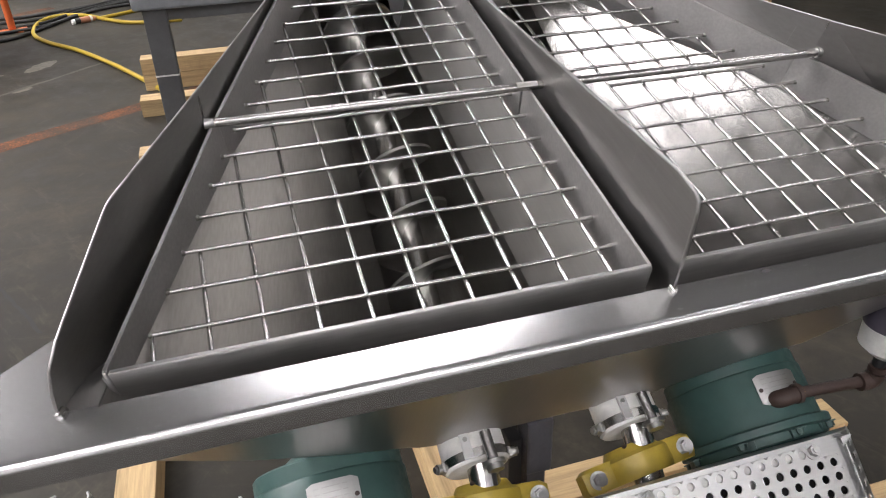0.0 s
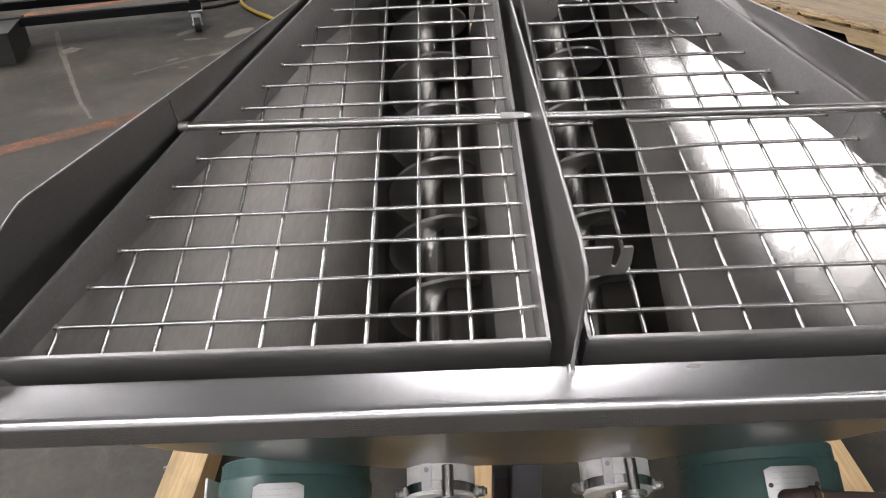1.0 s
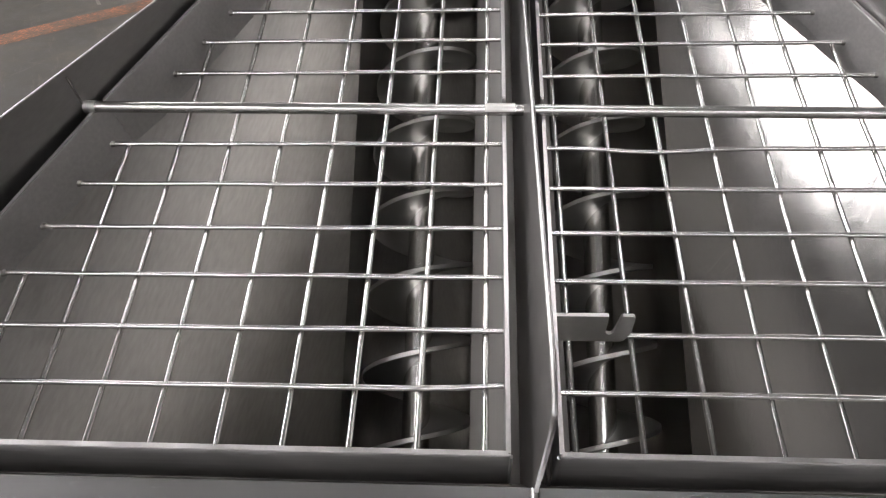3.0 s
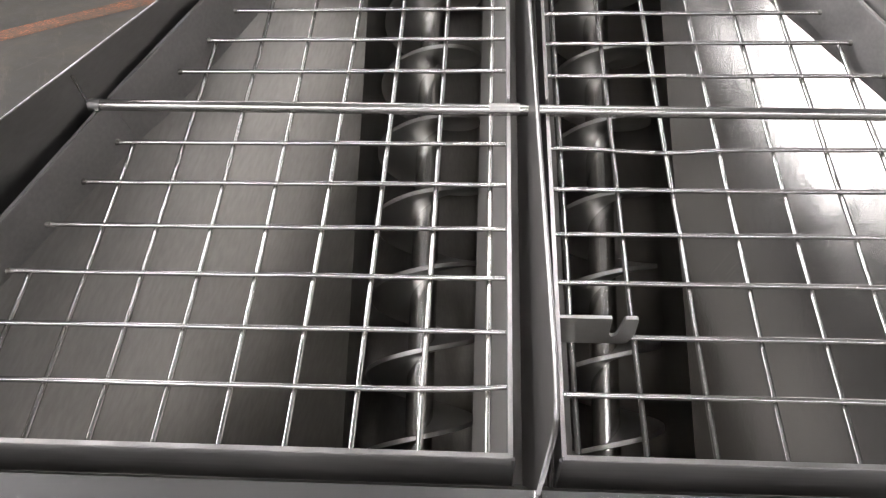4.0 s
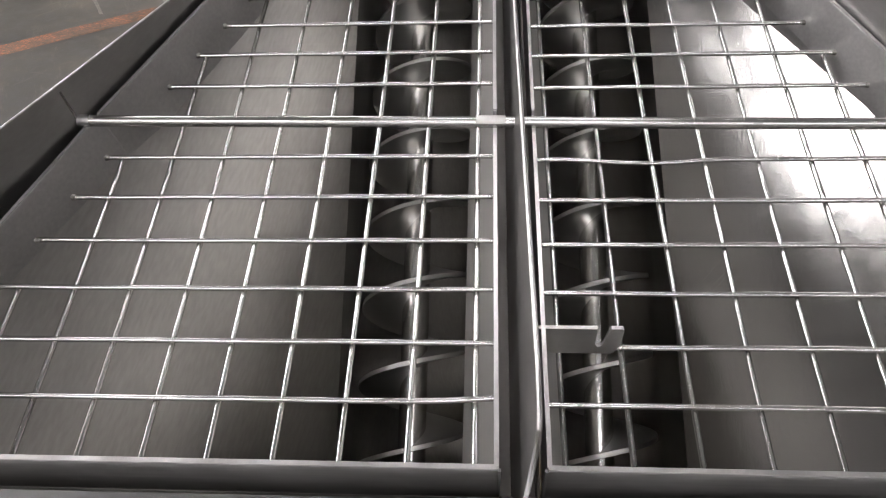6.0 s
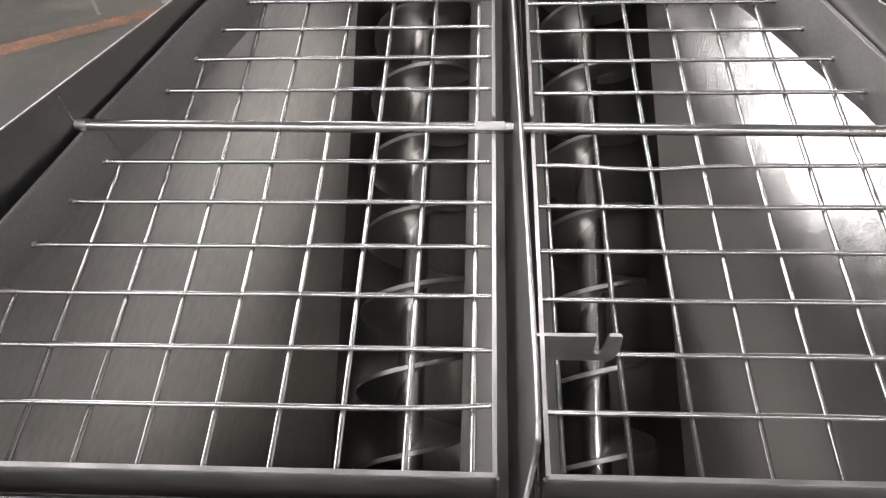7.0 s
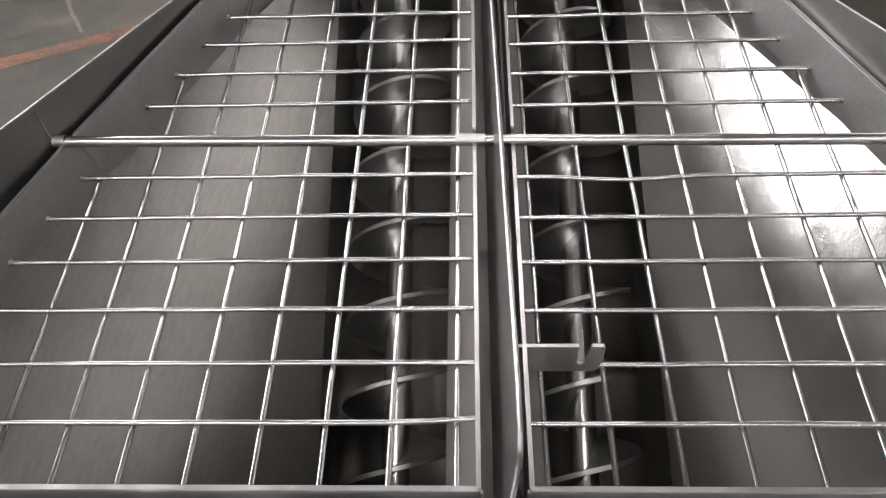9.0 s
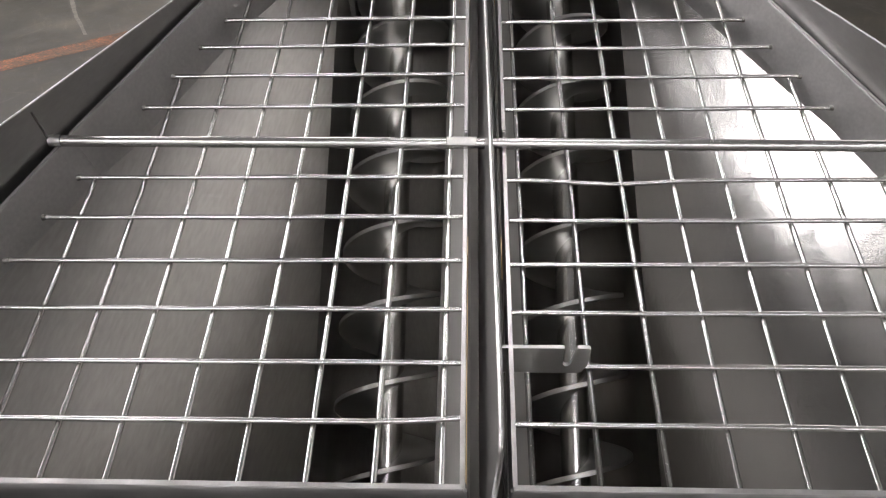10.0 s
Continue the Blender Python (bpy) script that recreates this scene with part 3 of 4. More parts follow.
def grate(s):
    g = thing("safety_grate", "welded steel wire grate in a deep flat bar frame", "safety grate", M, "grates over the bays")
    ya, yb = -0.0133, 0.855
    dy, dz = (0.0, 0.0) if s < 0 else (0.0028, -0.0095)
    corners = [(XI, ya), (wide(ya), ya), (wide(0.3300), 0.3300), (wide(0.3301), 0.3303), (wide(yb), yb), (XI, yb), (XI, 0.3335), (XI, 0.328)]
    for k, (c0, c1) in enumerate(zip(corners, corners[1:] + corners[:1])):
        if k in (2, 6):
            continue
        e, f = Vector((s * c0[0], c0[1], 0)), Vector((s * c1[0], c1[1], 0))
        d = (f - e).normalized()
        nn = Vector((d.y, -d.x, 0)) * s
        lean = Vector((s * 0.004, 0, 0.003)) if k in (1, 3) else Vector()
        up, dn = Vector((0, 0, HI)) + lean, Vector((0, 0, LO)) - lean * 0.8
        sag = [Vector((0, 0, v)) for v in {1: (-0.003, -0.0095), 3: (-0.0095, -0.0095)}.get(k, (0, 0))] if s > 0 else [Vector(), Vector()]
        bm = slab([e + up + sag[0], f + up + sag[1], f + dn, e + dn], 0.0032 if k in (5, 7) else TH, n=nn)
        bmesh.ops.bevel(bm, geom=bm.edges[:], offset=0.0007, segments=1, affect="EDGES")
        bar = part("frame_bar", bm, BARS, g)
        lift = up + Vector((0, 0, 0.0008)) - nn * (0.0016 if k in (5, 7) else TH / 2)
        part("ground_edge", slab([e + sag[0] + lift + nn * 0.0017 + d * 0.002, f + sag[1] + lift + nn * 0.0017 - d * 0.002, f + sag[1] + lift - nn * 0.0017 - d * 0.002, e + sag[0] + lift - nn * 0.0017 + d * 0.002], 0.0012, n=(0, 0, 1)), EDGE, bar, "bright ground upper edge")
    for cx in (wide(ya), XI):
        part("corner_weld", tube([(s * cx + (0.004 * s * (z - 0.005) / 0.031 if cx > 0.1 else 0.0), ya + 0.0012, z) for z in (LO + 0.002, -0.012, 0.005, 0.022, HI - 0.0035)], 0.0016, 12), BARS, g, smooth=True)
    for j in range(1, 17):
        y = j * CY + dy
        spans = [(XI + 0.003, wide(y) - 0.004)]
        bend = ()
        if s > 0 and j == 2:
            spans = [(0.0795, wide(y) - 0.004)]
        if s > 0 and j == 7:
            spans = [(XI + 0.003, 0.0875), (0.1325, wide(y) - 0.004)]
        if s > 0 and j == 6:
            bend = ((0.28, 0.12, -0.003, -0.002),)
        if s < 0 and j == 1:
            bend = ((0.0, 0.06, 0.0025, 0.002),)
        for a, b in spans:
            part("cross_wire", tube(wavy((s * a, y, dz), (s * b, y, dz), 14, j + 7 * s, bend), WR, 12), WIRE, g, smooth=True)
        w = wide(y) - 0.0012
        part("weld_spot", rod(bmesh.new(), (s * (w - 0.0062), y, dz), (s * (w - 0.0022), y, dz), 0.0025, 12, r2=0.0036), SHADE_WELD, g, "dull weld at the wire's end", smooth=True)
        if s > 0:
            part("weld_tack", tube([(w, y, dz - 0.001), (w + 0.0004, y - 0.0008, dz - 0.008), (w + 0.0010, y + 0.0006, dz - 0.015), (w + 0.0018, y, dz - 0.019)], 0.0017, 8), SHADE_WELD, g, "dark weld run under the wire's end", smooth=True)
    for i in range(10):
        x = 0.034 + i * CX
        far = yb - 0.004
        while wide(far) < x + 0.006:
            far -= 0.002
        if i:
            far = math.floor(far / CY) * CY + 0.004 + dy
        fan = 0.011 * max(0, i - 3) / 4 if s < 0 else 0.0
        part("long_wire", tube(wavy((s * x, ya + 0.003, dz - 2 * WR + 0.0003), (s * (x + fan * far), far, dz - 2 * WR + 0.0003), 14, i + 31 * s), WR, 12), WIRE, g, smooth=True)
    return g


grate(-1)
grate(1)

lock = thing("locking_rod", "round steel locking rod across both grates", "rod", M)
part("bar", rod(bmesh.new(), (-0.4195, 0.318, 0.0425), (0.4245, 0.309, 0.0385), 0.0055, 16), WIRE, lock, smooth=True)
part("sleeve", rod(bmesh.new(), (-0.036, 0.3144, 0.0411), (-0.008, 0.3141, 0.0410), 0.0057, 16), HOOK, lock, "dull overlapping joint sleeve", smooth=True)
part("end_collar", rod(bmesh.new(), (-0.4198, 0.318, 0.0425), (-0.408, 0.3179, 0.0425), 0.0062, 16), BOLT, lock, smooth=True)
part("end_collar", rod(bmesh.new(), (0.4248, 0.309, 0.0385), (0.418, 0.3091, 0.0385), 0.0075, 16), BOLT, lock, smooth=True)

# ---------------------------------------------------------------- screws
PITCH, FR, PR = 0.1105, 0.0765, 0.0192


def screw(s, phase):
    t = thing("auger_screw", "stainless auger screw with a round shaft lying in the trough", "auger screw", S @ pose(s * AX, 0, 0), "pair of screws")
    part("shaft", rod(bmesh.new(), (0, WALLS - 0.002, 0), (0, LEN + 0.4, 0), PR, 32), SHAFT, t, smooth=True)
    bm = bmesh.new()
    n = 64 * 11
    rows = []
    side = [(PR - 0.002, 0.0042), (0.024, 0.0041), (0.034, 0.0039), (0.048, 0.0037), (FR - 0.0008, 0.0034), (FR, 0.0028)]
    section = [(r, -d) for r, d in side] + side[::-1]
    for k in range(n + 1):
        y = WALLS + 0.012 + (LEN + 0.38 - WALLS) * k / n
        a = -2 * math.pi * y / PITCH + phase
        rows.append([bm.verts.new((r * math.cos(a), y + dy, r * math.sin(a))) for r, dy in section])
    for a, b in zip(rows, rows[1:]):
        for i in range(len(section) - 1):
            bm.faces.new((a[i], a[i + 1], b[i + 1], b[i]))
    part("flight", bm, SCREW, t, "helical flight", smooth=True)


screw(-1, 5.84)
screw(1, 5.84)


# ---------------------------------------------------------------- drive, under the front wall
def bolt(parent, at, direction, r=0.008, h=0.006, name="bolt", material=None):
    """A hexagon head with a washer, standing on a face."""
    a, d = Vector(at), Vector(direction).normalized()
    bm = rod(bmesh.new(), a, a + d * 0.002, r * 1.5, 20)
    rod(bm, a + d * 0.002, a + d * (0.002 + h), r, 6)
    rod(bm, a + d * (0.002 + h), a + d * (0.004 + h), r * 0.55, 12)
    return part(name, bm, material or BOLT, parent, smooth=False)


def seal(s):
    t = thing("shaft_seal", "white plastic shaft seal held by a steel band clamp", "shaft seal", S @ pose(s * AX, 0, 0), "seals on the screw shafts")
    lean = pose(0, 0.086, 0.024, -7)

    def at(x, y, z):
        return lean @ Vector((x, y, z))

    def drum(r, ya, yb, edge=0.0):
        bm = rod(bmesh.new(), at(0, ya + edge, 0), at(0, yb, 0), r, 40)
        if edge:
            rod(bm, at(0, ya, 0), at(0, ya + edge, 0), r - edge, 40, r2=r)
        return bm
    part("gland", drum(0.050, 0.0, 0.052, 0.003), WHITE, t, smooth=True)
    band = part("band_clamp", drum(0.0522, 0.0045, 0.0175), CLAMP, t, "bright steel band clamp", smooth=True)
    for x in (-1, 1):
        bm = rod(bmesh.new(), at(x * 0.050, 0.010, 0.004), at(x * 0.062, 0.010, 0.008), 0.0075, 16)
        rod(bm, at(x * 0.062, 0.010, 0.008), at(x * 0.066, 0.010, 0.009), 0.0055, 6)
        part("clamp_screw", bm, BOLT, band, smooth=True)
        part("worm_housing", boxed(x * 0.050 - 0.004, x * 0.050 + 0.004, 0.003, 0.018, -0.006, 0.014, lean, bevel=0.0015), BOLT, band)
    part("strap", boxed(-0.026, -0.012, 0.004, 0.050, 0.046, 0.052, lean, bevel=0.001), PLATE, t, "steel strap with a rivet")
    part("rivet", rod(bmesh.new(), at(-0.019, 0.032, 0.0515), at(-0.019, 0.032, 0.0545), 0.0035, 12), BOLT, t, smooth=True)
    bm = rod(bmesh.new(), (0.011, 0.128, 0.078), (0.011, 0.084, 0.084), 0.0085, 24)
    part("stud", bm, CHROME, t, "polished stud with a nut", smooth=True)
    bm = rod(bmesh.new(), (0.011, 0.084, 0.0845), (0.011, 0.078, 0.085), 0.017, 28)
    rod(bm, (0.011, 0.078, 0.085), (0.011, 0.070, 0.086), 0.0125, 28)
    part("nut", bm, BOLT, t, smooth=True)
    bm = rod(bmesh.new(), (0.006, 0.100, 0.030), (0.004, -0.02, 0.012), 0.0235, 32)
    part("drive_shaft", bm, CHROME, t, "polished drive shaft", smooth=True)
    bm = rod(bmesh.new(), (0.004, 0.048, 0.022), (0.004, 0.036, 0.020), 0.030, 32)
    part("dust_ring", bm, RUST, t, smooth=True)
    return t


seal(-1)
seal(1)


def bearing(s):
    t = thing("flange_bearing", "yellow painted flange bearing with bolted ears", "bearing", S @ pose(s * AX, 0.014, 0, 0, 0, 6 if s > 0 else -4), "bearings on the drive shafts")
    n = 40
    bm = bmesh.new()
    loops = []
    for y, k in ((0.040, 0.90), (0.034, 1.0), (0.008, 1.0), (0.0, 0.96)):
        loop = []
        for i in range(n):
            a = 2 * math.pi * i / n
            c, si = math.cos(a), math.sin(a)
            r = max(0.056, min(0.098, 0.026 / max(1e-3, abs(si)) if abs(c) > 0.55 else 0.056))
            loop.append(bm.verts.new((r * c * k, y, max(-0.056, min(0.056, r * si)) * k)))
        loops.append(loop)
    for a, b in zip(loops, loops[1:]):
        for i in range(n):
            bm.faces.new((a[i], a[(i + 1) % n], b[(i + 1) % n], b[i]))
    bm.faces.new(loops[0])
    bm.faces.new(loops[-1])
    part("housing", bm, YELLOW, t, "chipped yellow casting", smooth=True)
    bm = rod(bmesh.new(), (0, 0.052, 0), (0, 0.030, 0), 0.040, 40, r2=0.052)
    part("collar", bm, YELLOW, t, smooth=True)
    for x in (-0.078, 0.078):
        bolt(t, (x, 0.019, 0.0255), (0, -0.15, 1), 0.0095, 0.007)
    part("grease_nipple", rod(bmesh.new(), (-0.02, 0.046, 0.030), (-0.02, 0.052, 0.036), 0.004, 10), RUST, t, smooth=True)
    return t


bearing(-1)
bearing(1)


def reducer(s, xc, zc, plate):
    """A green drum-shaped gear housing on the screw's slope, with a bolted flange and a name plate."""
    m = S @ pose(xc, 0, zc)
    t = thing("gear_reducer", "green painted cast gear reducer with a metal name plate", "gear reducer", m, "green reducers")
    r = 0.112

    def lathe(rings, n=64):
        bm = bmesh.new()
        loops = [[bm.verts.new((q * math.sin(2 * math.pi * i / n), y, q * math.cos(2 * math.pi * i / n))) for i in range(n)] for y, q in rings]
        for a, b in zip(loops, loops[1:]):
            for i in range(n):
                bm.faces.new((a[i], a[(i + 1) % n], b[(i + 1) % n], b[i]))
        bm.faces.new(loops[0])
        bm.faces.new(loops[-1])
        return bm
    part("drum", lathe([(0.034, r + 0.001), (0.040, r), (0.117, r), (0.1195, r - 0.0015), (0.1205, r - 0.003), (0.142, r - 0.003), (0.145, r - 0.006)]), GREEN, t, "green enamelled drum", smooth=True)
    part("flange", lathe([(0.019, r + 0.006), (0.021, r + 0.010), (0.032, r + 0.010), (0.0345, r + 0.007)]), GREEN, t, "round bolted flange", smooth=True)
    part("flange", lathe([(0.003, r - 0.004), (0.006, r), (0.0185, r)]), GREEN, t, "round bolted flange", smooth=True)
    part("back_housing", lathe([(0.1455, r - 0.035), (0.165, r - 0.060)], 40), GREEN, t, smooth=True)
    for k in range(8):
        a = math.radians(-52 + 360 * k / 8 + (9 if s > 0 else 0))
        bolt(t, ((r + 0.0035) * math.sin(a), 0.0185, (r + 0.0035) * math.cos(a)), (0, -1, 0), 0.0075, 0.007, material=GREEN)
    for k in range(3):
        a = math.radians(-35 + 32 * k)
        part("rib", boxed(-0.004, 0.004, 0.004, 0.018, r - 0.002, r + 0.0045, pose(0, 0, 0, 0, math.degrees(a), 0), bevel=0.001), GREEN, t)
    # name plate bent to the drum
    turn, y0, y1, half = plate
    bm = bmesh.new()
    cols = []
    for k in range(9):
        u = -half + 2 * half * k / 8
        a = math.radians(turn) + u / r
        inset = 0.004 if k in (0, 8) else 0.0
        cols.append([[bm.verts.new(((r + g) * math.sin(a), y, (r + g) * math.cos(a))) for y in (y0 + inset, y1 - inset)] for g in (0.0002, 0.0016)])
    for a, b in zip(cols, cols[1:]):
        bm.faces.new((a[1][0], b[1][0], b[1][1], a[1][1]))
        bm.faces.new((a[0][0], b[0][0], b[0][1], a[0][1]))
        bm.faces.new((a[0][0], b[0][0], b[1][0], a[1][0]))
        bm.faces.new((a[0][1], b[0][1], b[1][1], a[1][1]))
    for a in (cols[0], cols[-1]):
        bm.faces.new((a[0][0], a[0][1], a[1][1], a[1][0]))
    pl = part("name_plate", bm, DRILLED, t, "brushed metal name plate with stamped lines and two pins")
    for k in (-1, 1):
        a = math.radians(turn) + k * (half - 0.0055) / r
        d = Vector((math.sin(a), 0, math.cos(a)))
        e = Vector((0, (y0 + y1) / 2, 0))
        part("pin", rod(bmesh.new(), e + d * (r + 0.0014), e + d * (r + 0.0032), 0.0032, 12), RUST, pl, smooth=True)
    for k in range(5):
        y = y1 - 0.008 - 0.0075 * k
        bm = bmesh.new()
        for i in range(4):
            a = math.radians(turn) + (-0.62 + 0.36 * i) * half / r
            w = (0.10 + 0.05 * ((i * 7 + k * 3) % 3)) * half
            box(bm, -w, w, y - 0.0008, y + 0.0008, r + 0.00155, r + 0.0018, pose(0, 0, 0, 0, math.degrees(a), 0))
        part("stamped_line", bm, BOLT, pl)
    return t


reducer(-1, -0.343, 0.004, (-1.0, 0.058, 0.108, 0.035))
reducer(1, 0.343, -0.006, (3.0, 0.060, 0.108, 0.037))
guard_plate = thing("edge_plate", "pale painted steel edge plate beside the gear reducer", "steel plate", S @ pose(-0.343, 0, 0.004))
part("plate", boxed(-0.128, -0.124, 0.02, 0.128, -0.12, 0.030, bevel=0.001), WHITE, guard_plate)
part("tab", boxed(-0.124, -0.113, 0.110, 0.116, -0.12, -0.06), WHITE, guard_plate)

# oil pipe and cup beside the reducer
oil = thing("oil_pipe", "rusty brown oil filler pipe with a capped plastic cup", "oil pipe", Matrix())
bend = spline([(0.334, 0.142, 0.604), (0.333, 0.130, 0.618), (0.343, 0.121, 0.628), (0.366, 0.121, 0.630)], 6)
part("elbow", tube(bend, 0.0135, 16), RUST, oil, smooth=True)
part("collar", rod(bmesh.new(), (0.364, 0.121, 0.630), (0.372, 0.121, 0.630), 0.0152, 20), RUST, oil, smooth=True)
part("thread_tape", rod(bmesh.new(), (0.372, 0.121, 0.630), (0.376, 0.121, 0.630), 0.0102, 16), YELLOW, oil, smooth=True)
part("pipe", rod(bmesh.new(), (0.375, 0.121, 0.630), (0.490, 0.115, 0.626), 0.0088, 20), RUST, oil, smooth=True)
part("elbow", tube(spline([(0.480, 0.1155, 0.626), (0.499, 0.1145, 0.626), (0.507, 0.114, 0.636), (0.507, 0.114, 0.655)], 6), 0.014, 16), RUST, oil, smooth=True)
part("stem", rod(bmesh.new(), (0.507, 0.114, 0.650), (0.507, 0.114, 0.695), 0.010, 16), BLACK, oil, smooth=True)
cup = part("cup", rod(rod(bmesh.new(), (0.512, 0.114, 0.676), (0.512, 0.114, 0.694), 0.022, 32, r2=0.042), (0.512, 0.114, 0.694), (0.512, 0.114, 0.733), 0.042, 40), WHITE, oil, "white plastic cup", smooth=True)
part("cap", rod(bmesh.new(), (0.512, 0.114, 0.7335), (0.512, 0.114, 0.795), 0.0445, 40), plain("purple_grey_plastic", (0.085, 0.075, 0.105), 0.4), cup, "purple-grey cap", smooth=True)


# perforated drive guard
def perforated():
    t = thing("drive_guard", "perforated bright steel drive guard with bolts", "drive guard", pose(0, 0.04, 0.612, -48))
    zt, pitch, high, hr = 0.006, 0.0228, 0.0198, 0.0060
    x_end = 0.370
    bm = bmesh.new()

    def place(u, z):
        # flat to the right end, then bent back
        if u <= x_end:
            return Vector((u, 0, z))
        a = min(0.85, (u - x_end) / 0.045)
        rest = max(0.0, u - x_end - 0.85 * 0.045)
        return Vector((x_end + 0.045 * math.sin(a) + rest * math.cos(0.85), 0.045 * (1 - math.cos(a)) + rest * math.sin(0.85), z))

    def cell(um, zm, holed):
        hw, hh, m = pitch / 2, high / 2, 16
        if not holed:
            for k in range(3):
                a, b = um - hw + k * pitch / 3, um - hw + (k + 1) * pitch / 3
                bm.faces.new([bm.verts.new(place(*q)) for q in ((a, zm - hh), (b, zm - hh), (b, zm + hh), (a, zm + hh))])
            return
        turns = [2 * math.pi * (k + 0.5) / m for k in range(m)]
        hole = [bm.verts.new(place(um + hr * math.cos(a), zm + hr * math.sin(a))) for a in turns]
        ev = []
        for a in turns:
            q = max(abs(math.cos(a)), abs(math.sin(a)))
            ev.append(bm.verts.new(place(um + hw * math.cos(a) / q, zm + hh * math.sin(a) / q)))
        cn = {k: bm.verts.new(place(um + sx * hw, zm + sz * hh)) for k, sx, sz in ((1, 1, 1), (5, -1, 1), (9, -1, -1), (13, 1, -1))}
        for k in range(m):
            j = (k + 1) % m
            bm.faces.new((hole[k], hole[j], ev[j], cn[k], ev[k]) if k in cn else (hole[k], hole[j], ev[j], ev[k]))
    for r in range(6):
        zm = -0.011 - r * high
        shift = 0.0265 - pitch
        for c in range(-7, 19):
            um = 0.305 + shift - c * pitch
            cell(um, zm, c not in (-3, -7) and (r > 0 or c not in (-1, -2)))
    for r in range(1):
        for c in range(-7, 19):
            um = 0.305 + 0.0265 - pitch - c * pitch
            bm.faces.new([bm.verts.new(place(*q)) for q in ((um - pitch / 2, -0.011 + high / 2), (um + pitch / 2, -0.011 + high / 2), (um + pitch / 2, zt), (um - pitch / 2, zt))])
    bmesh.ops.remove_doubles(bm, verts=bm.verts[:], dist=0.00005)
    bmesh.ops.solidify(bm, geom=bm.faces[:], thickness=0.002)
    part("perforated_panel", bm, DRILLED, t, "perforated panel")
    q = [(-0.1, 0.002, zt), (x_end, 0.002, zt), (x_end + 0.033, 0.0155, zt), (x_end + 0.080, 0.066, zt), (x_end + 0.02, 0.066, zt), (-0.1, 0.045, zt)]
    part("top_lip", slab(q, 0.0025, n=(0, 0, 1)), PLATE, t)
    # Black sheet added for the dark seen through the holes.
    part("hole_shade", boxed(-0.1, x_end + 0.035, 0.046, 0.048, -0.14, -0.004), BLACK, t, "black sheet added for the dark behind the holes")
    part("backing_strip", boxed(-0.1, x_end - 0.01, 0.0035, 0.006, -0.0185, zt - 0.004), WHITE, t, "pale strip behind the upper holes")
    bolt(t, (0.327, -0.0005, -0.010), (0, -1, 0.2), 0.008, 0.008)
    bolt(t, (0.06, -0.0005, -0.010), (0, -1, 0.2), 0.008, 0.008)
    for x in (-0.07, 0.21):
        part("bracket", boxed(x, x + 0.03, 0.004, 0.010, -0.16, -0.02), PLATE, t)
        part("bracket", boxed(x, x + 0.03, 0.010, 0.19, -0.165, -0.160), PLATE, t)
    return t


perforated()

# support post and its foot between the shafts
post = thing("support_post", "dark grey square steel post on a bolted foot", "support post", pose(0.005, 0.279, 0.0))
bm = boxed(-0.023, 0.023, -0.023, 0.023, 0.445, 0.560, bevel=0.004)
part("tube", bm, TUBE, post)
part("neck", boxed(-0.017, 0.017, -0.012, 0.020, 0.178, 0.446, bevel=0.003), TUBE, post)
# Black strip in place of the shadow left of the post.
part("shadow_strip", boxed(-0.050, -0.026, -0.010, 0.05, 0.178, 0.52, bevel=0.003), BLACK, post)
part("foot", boxed(-0.045, 0.045, -0.055, -0.02, 0.30, 0.435, pose(0, -0.02, 0.0, 12), bevel=0.003), GREY, post, "light grey foot plate")
bolt(post, (0.02, -0.10, 0.335), (0, -1, 0.3), 0.009, 0.008)

# ---------------------------------------------------------------- timber skid
def beam(xa, xb, ya, yb, za, zb, wood, label):
    t = tagged(link("timber_beam", boxed(xa, xb, ya, yb, za, zb, bevel=0.003), wood), label, "timber beam", "skid timbers")
    return t


beam(-0.804, -0.712, -0.10, 1.50, 0.0, 0.089, PINE_Y, "sawn pine timber lying under the machine")
beam(-0.095, -0.006, 0.30, 1.50, 0.0, 0.089, PINE_Y, "sawn pine timber lying under the machine")
beam(0.738, 0.827, -0.02, 1.50, 0.0, 0.089, PINE_Y, "sawn pine timber lying under the machine")
beam(-0.735, 0.850, 0.395, 0.484, 0.089, 0.178, PINE_X, "sawn pine cross timber on the skid")
beam(-0.735, 0.850, 0.145, 0.234, 0.089, 0.178, PINE_X, "sawn pine cross timber on the skid")
beam(-0.790, 0.850, 1.30, 1.389, 0.089, 0.178, PINE_X, "sawn pine cross timber on the skid")

# ---------------------------------------------------------------- the hall's other things
tape = bmesh.new()
pts = [(-3.2, 2.44), (-2.39, 2.99), (-1.885, 3.38), (-1.47, 3.68), (-0.98, 3.98), (-0.2, 4.5), (1.0, 5.2)]
rows = []
for x, y in pts:
    nn = Vector((-0.6, 0.8, 0)) * 0.068
    rows.append((tape.verts.new(Vector((x, y, 0.0015)) + nn), tape.verts.new(Vector((x, y, 0.0015)) - nn)))
for a, b in zip(rows, rows[1:]):
    tape.faces.new((a[0], b[0], b[1], a[1]))
mt = Mat("worn_orange_paint")
wear = mt.mix(0.5, mt.noise(7, 6, 0.75), mt.noise(1.3, 3, 0.6))
fine = mt.noise(60, 4, 0.7)
mt.put("Base Color", mt.ramp(mt.mix(0.35, wear, fine), [(0.43, (0.045, 0.034, 0.024)), (0.50, (0.085, 0.042, 0.024)), (0.57, (0.19, 0.068, 0.027)), (0.66, (0.35, 0.115, 0.036))]))
mt.put("Roughness", 0.7)
mt.put("Specular IOR Level", 0.2)
far_line = bmesh.new()
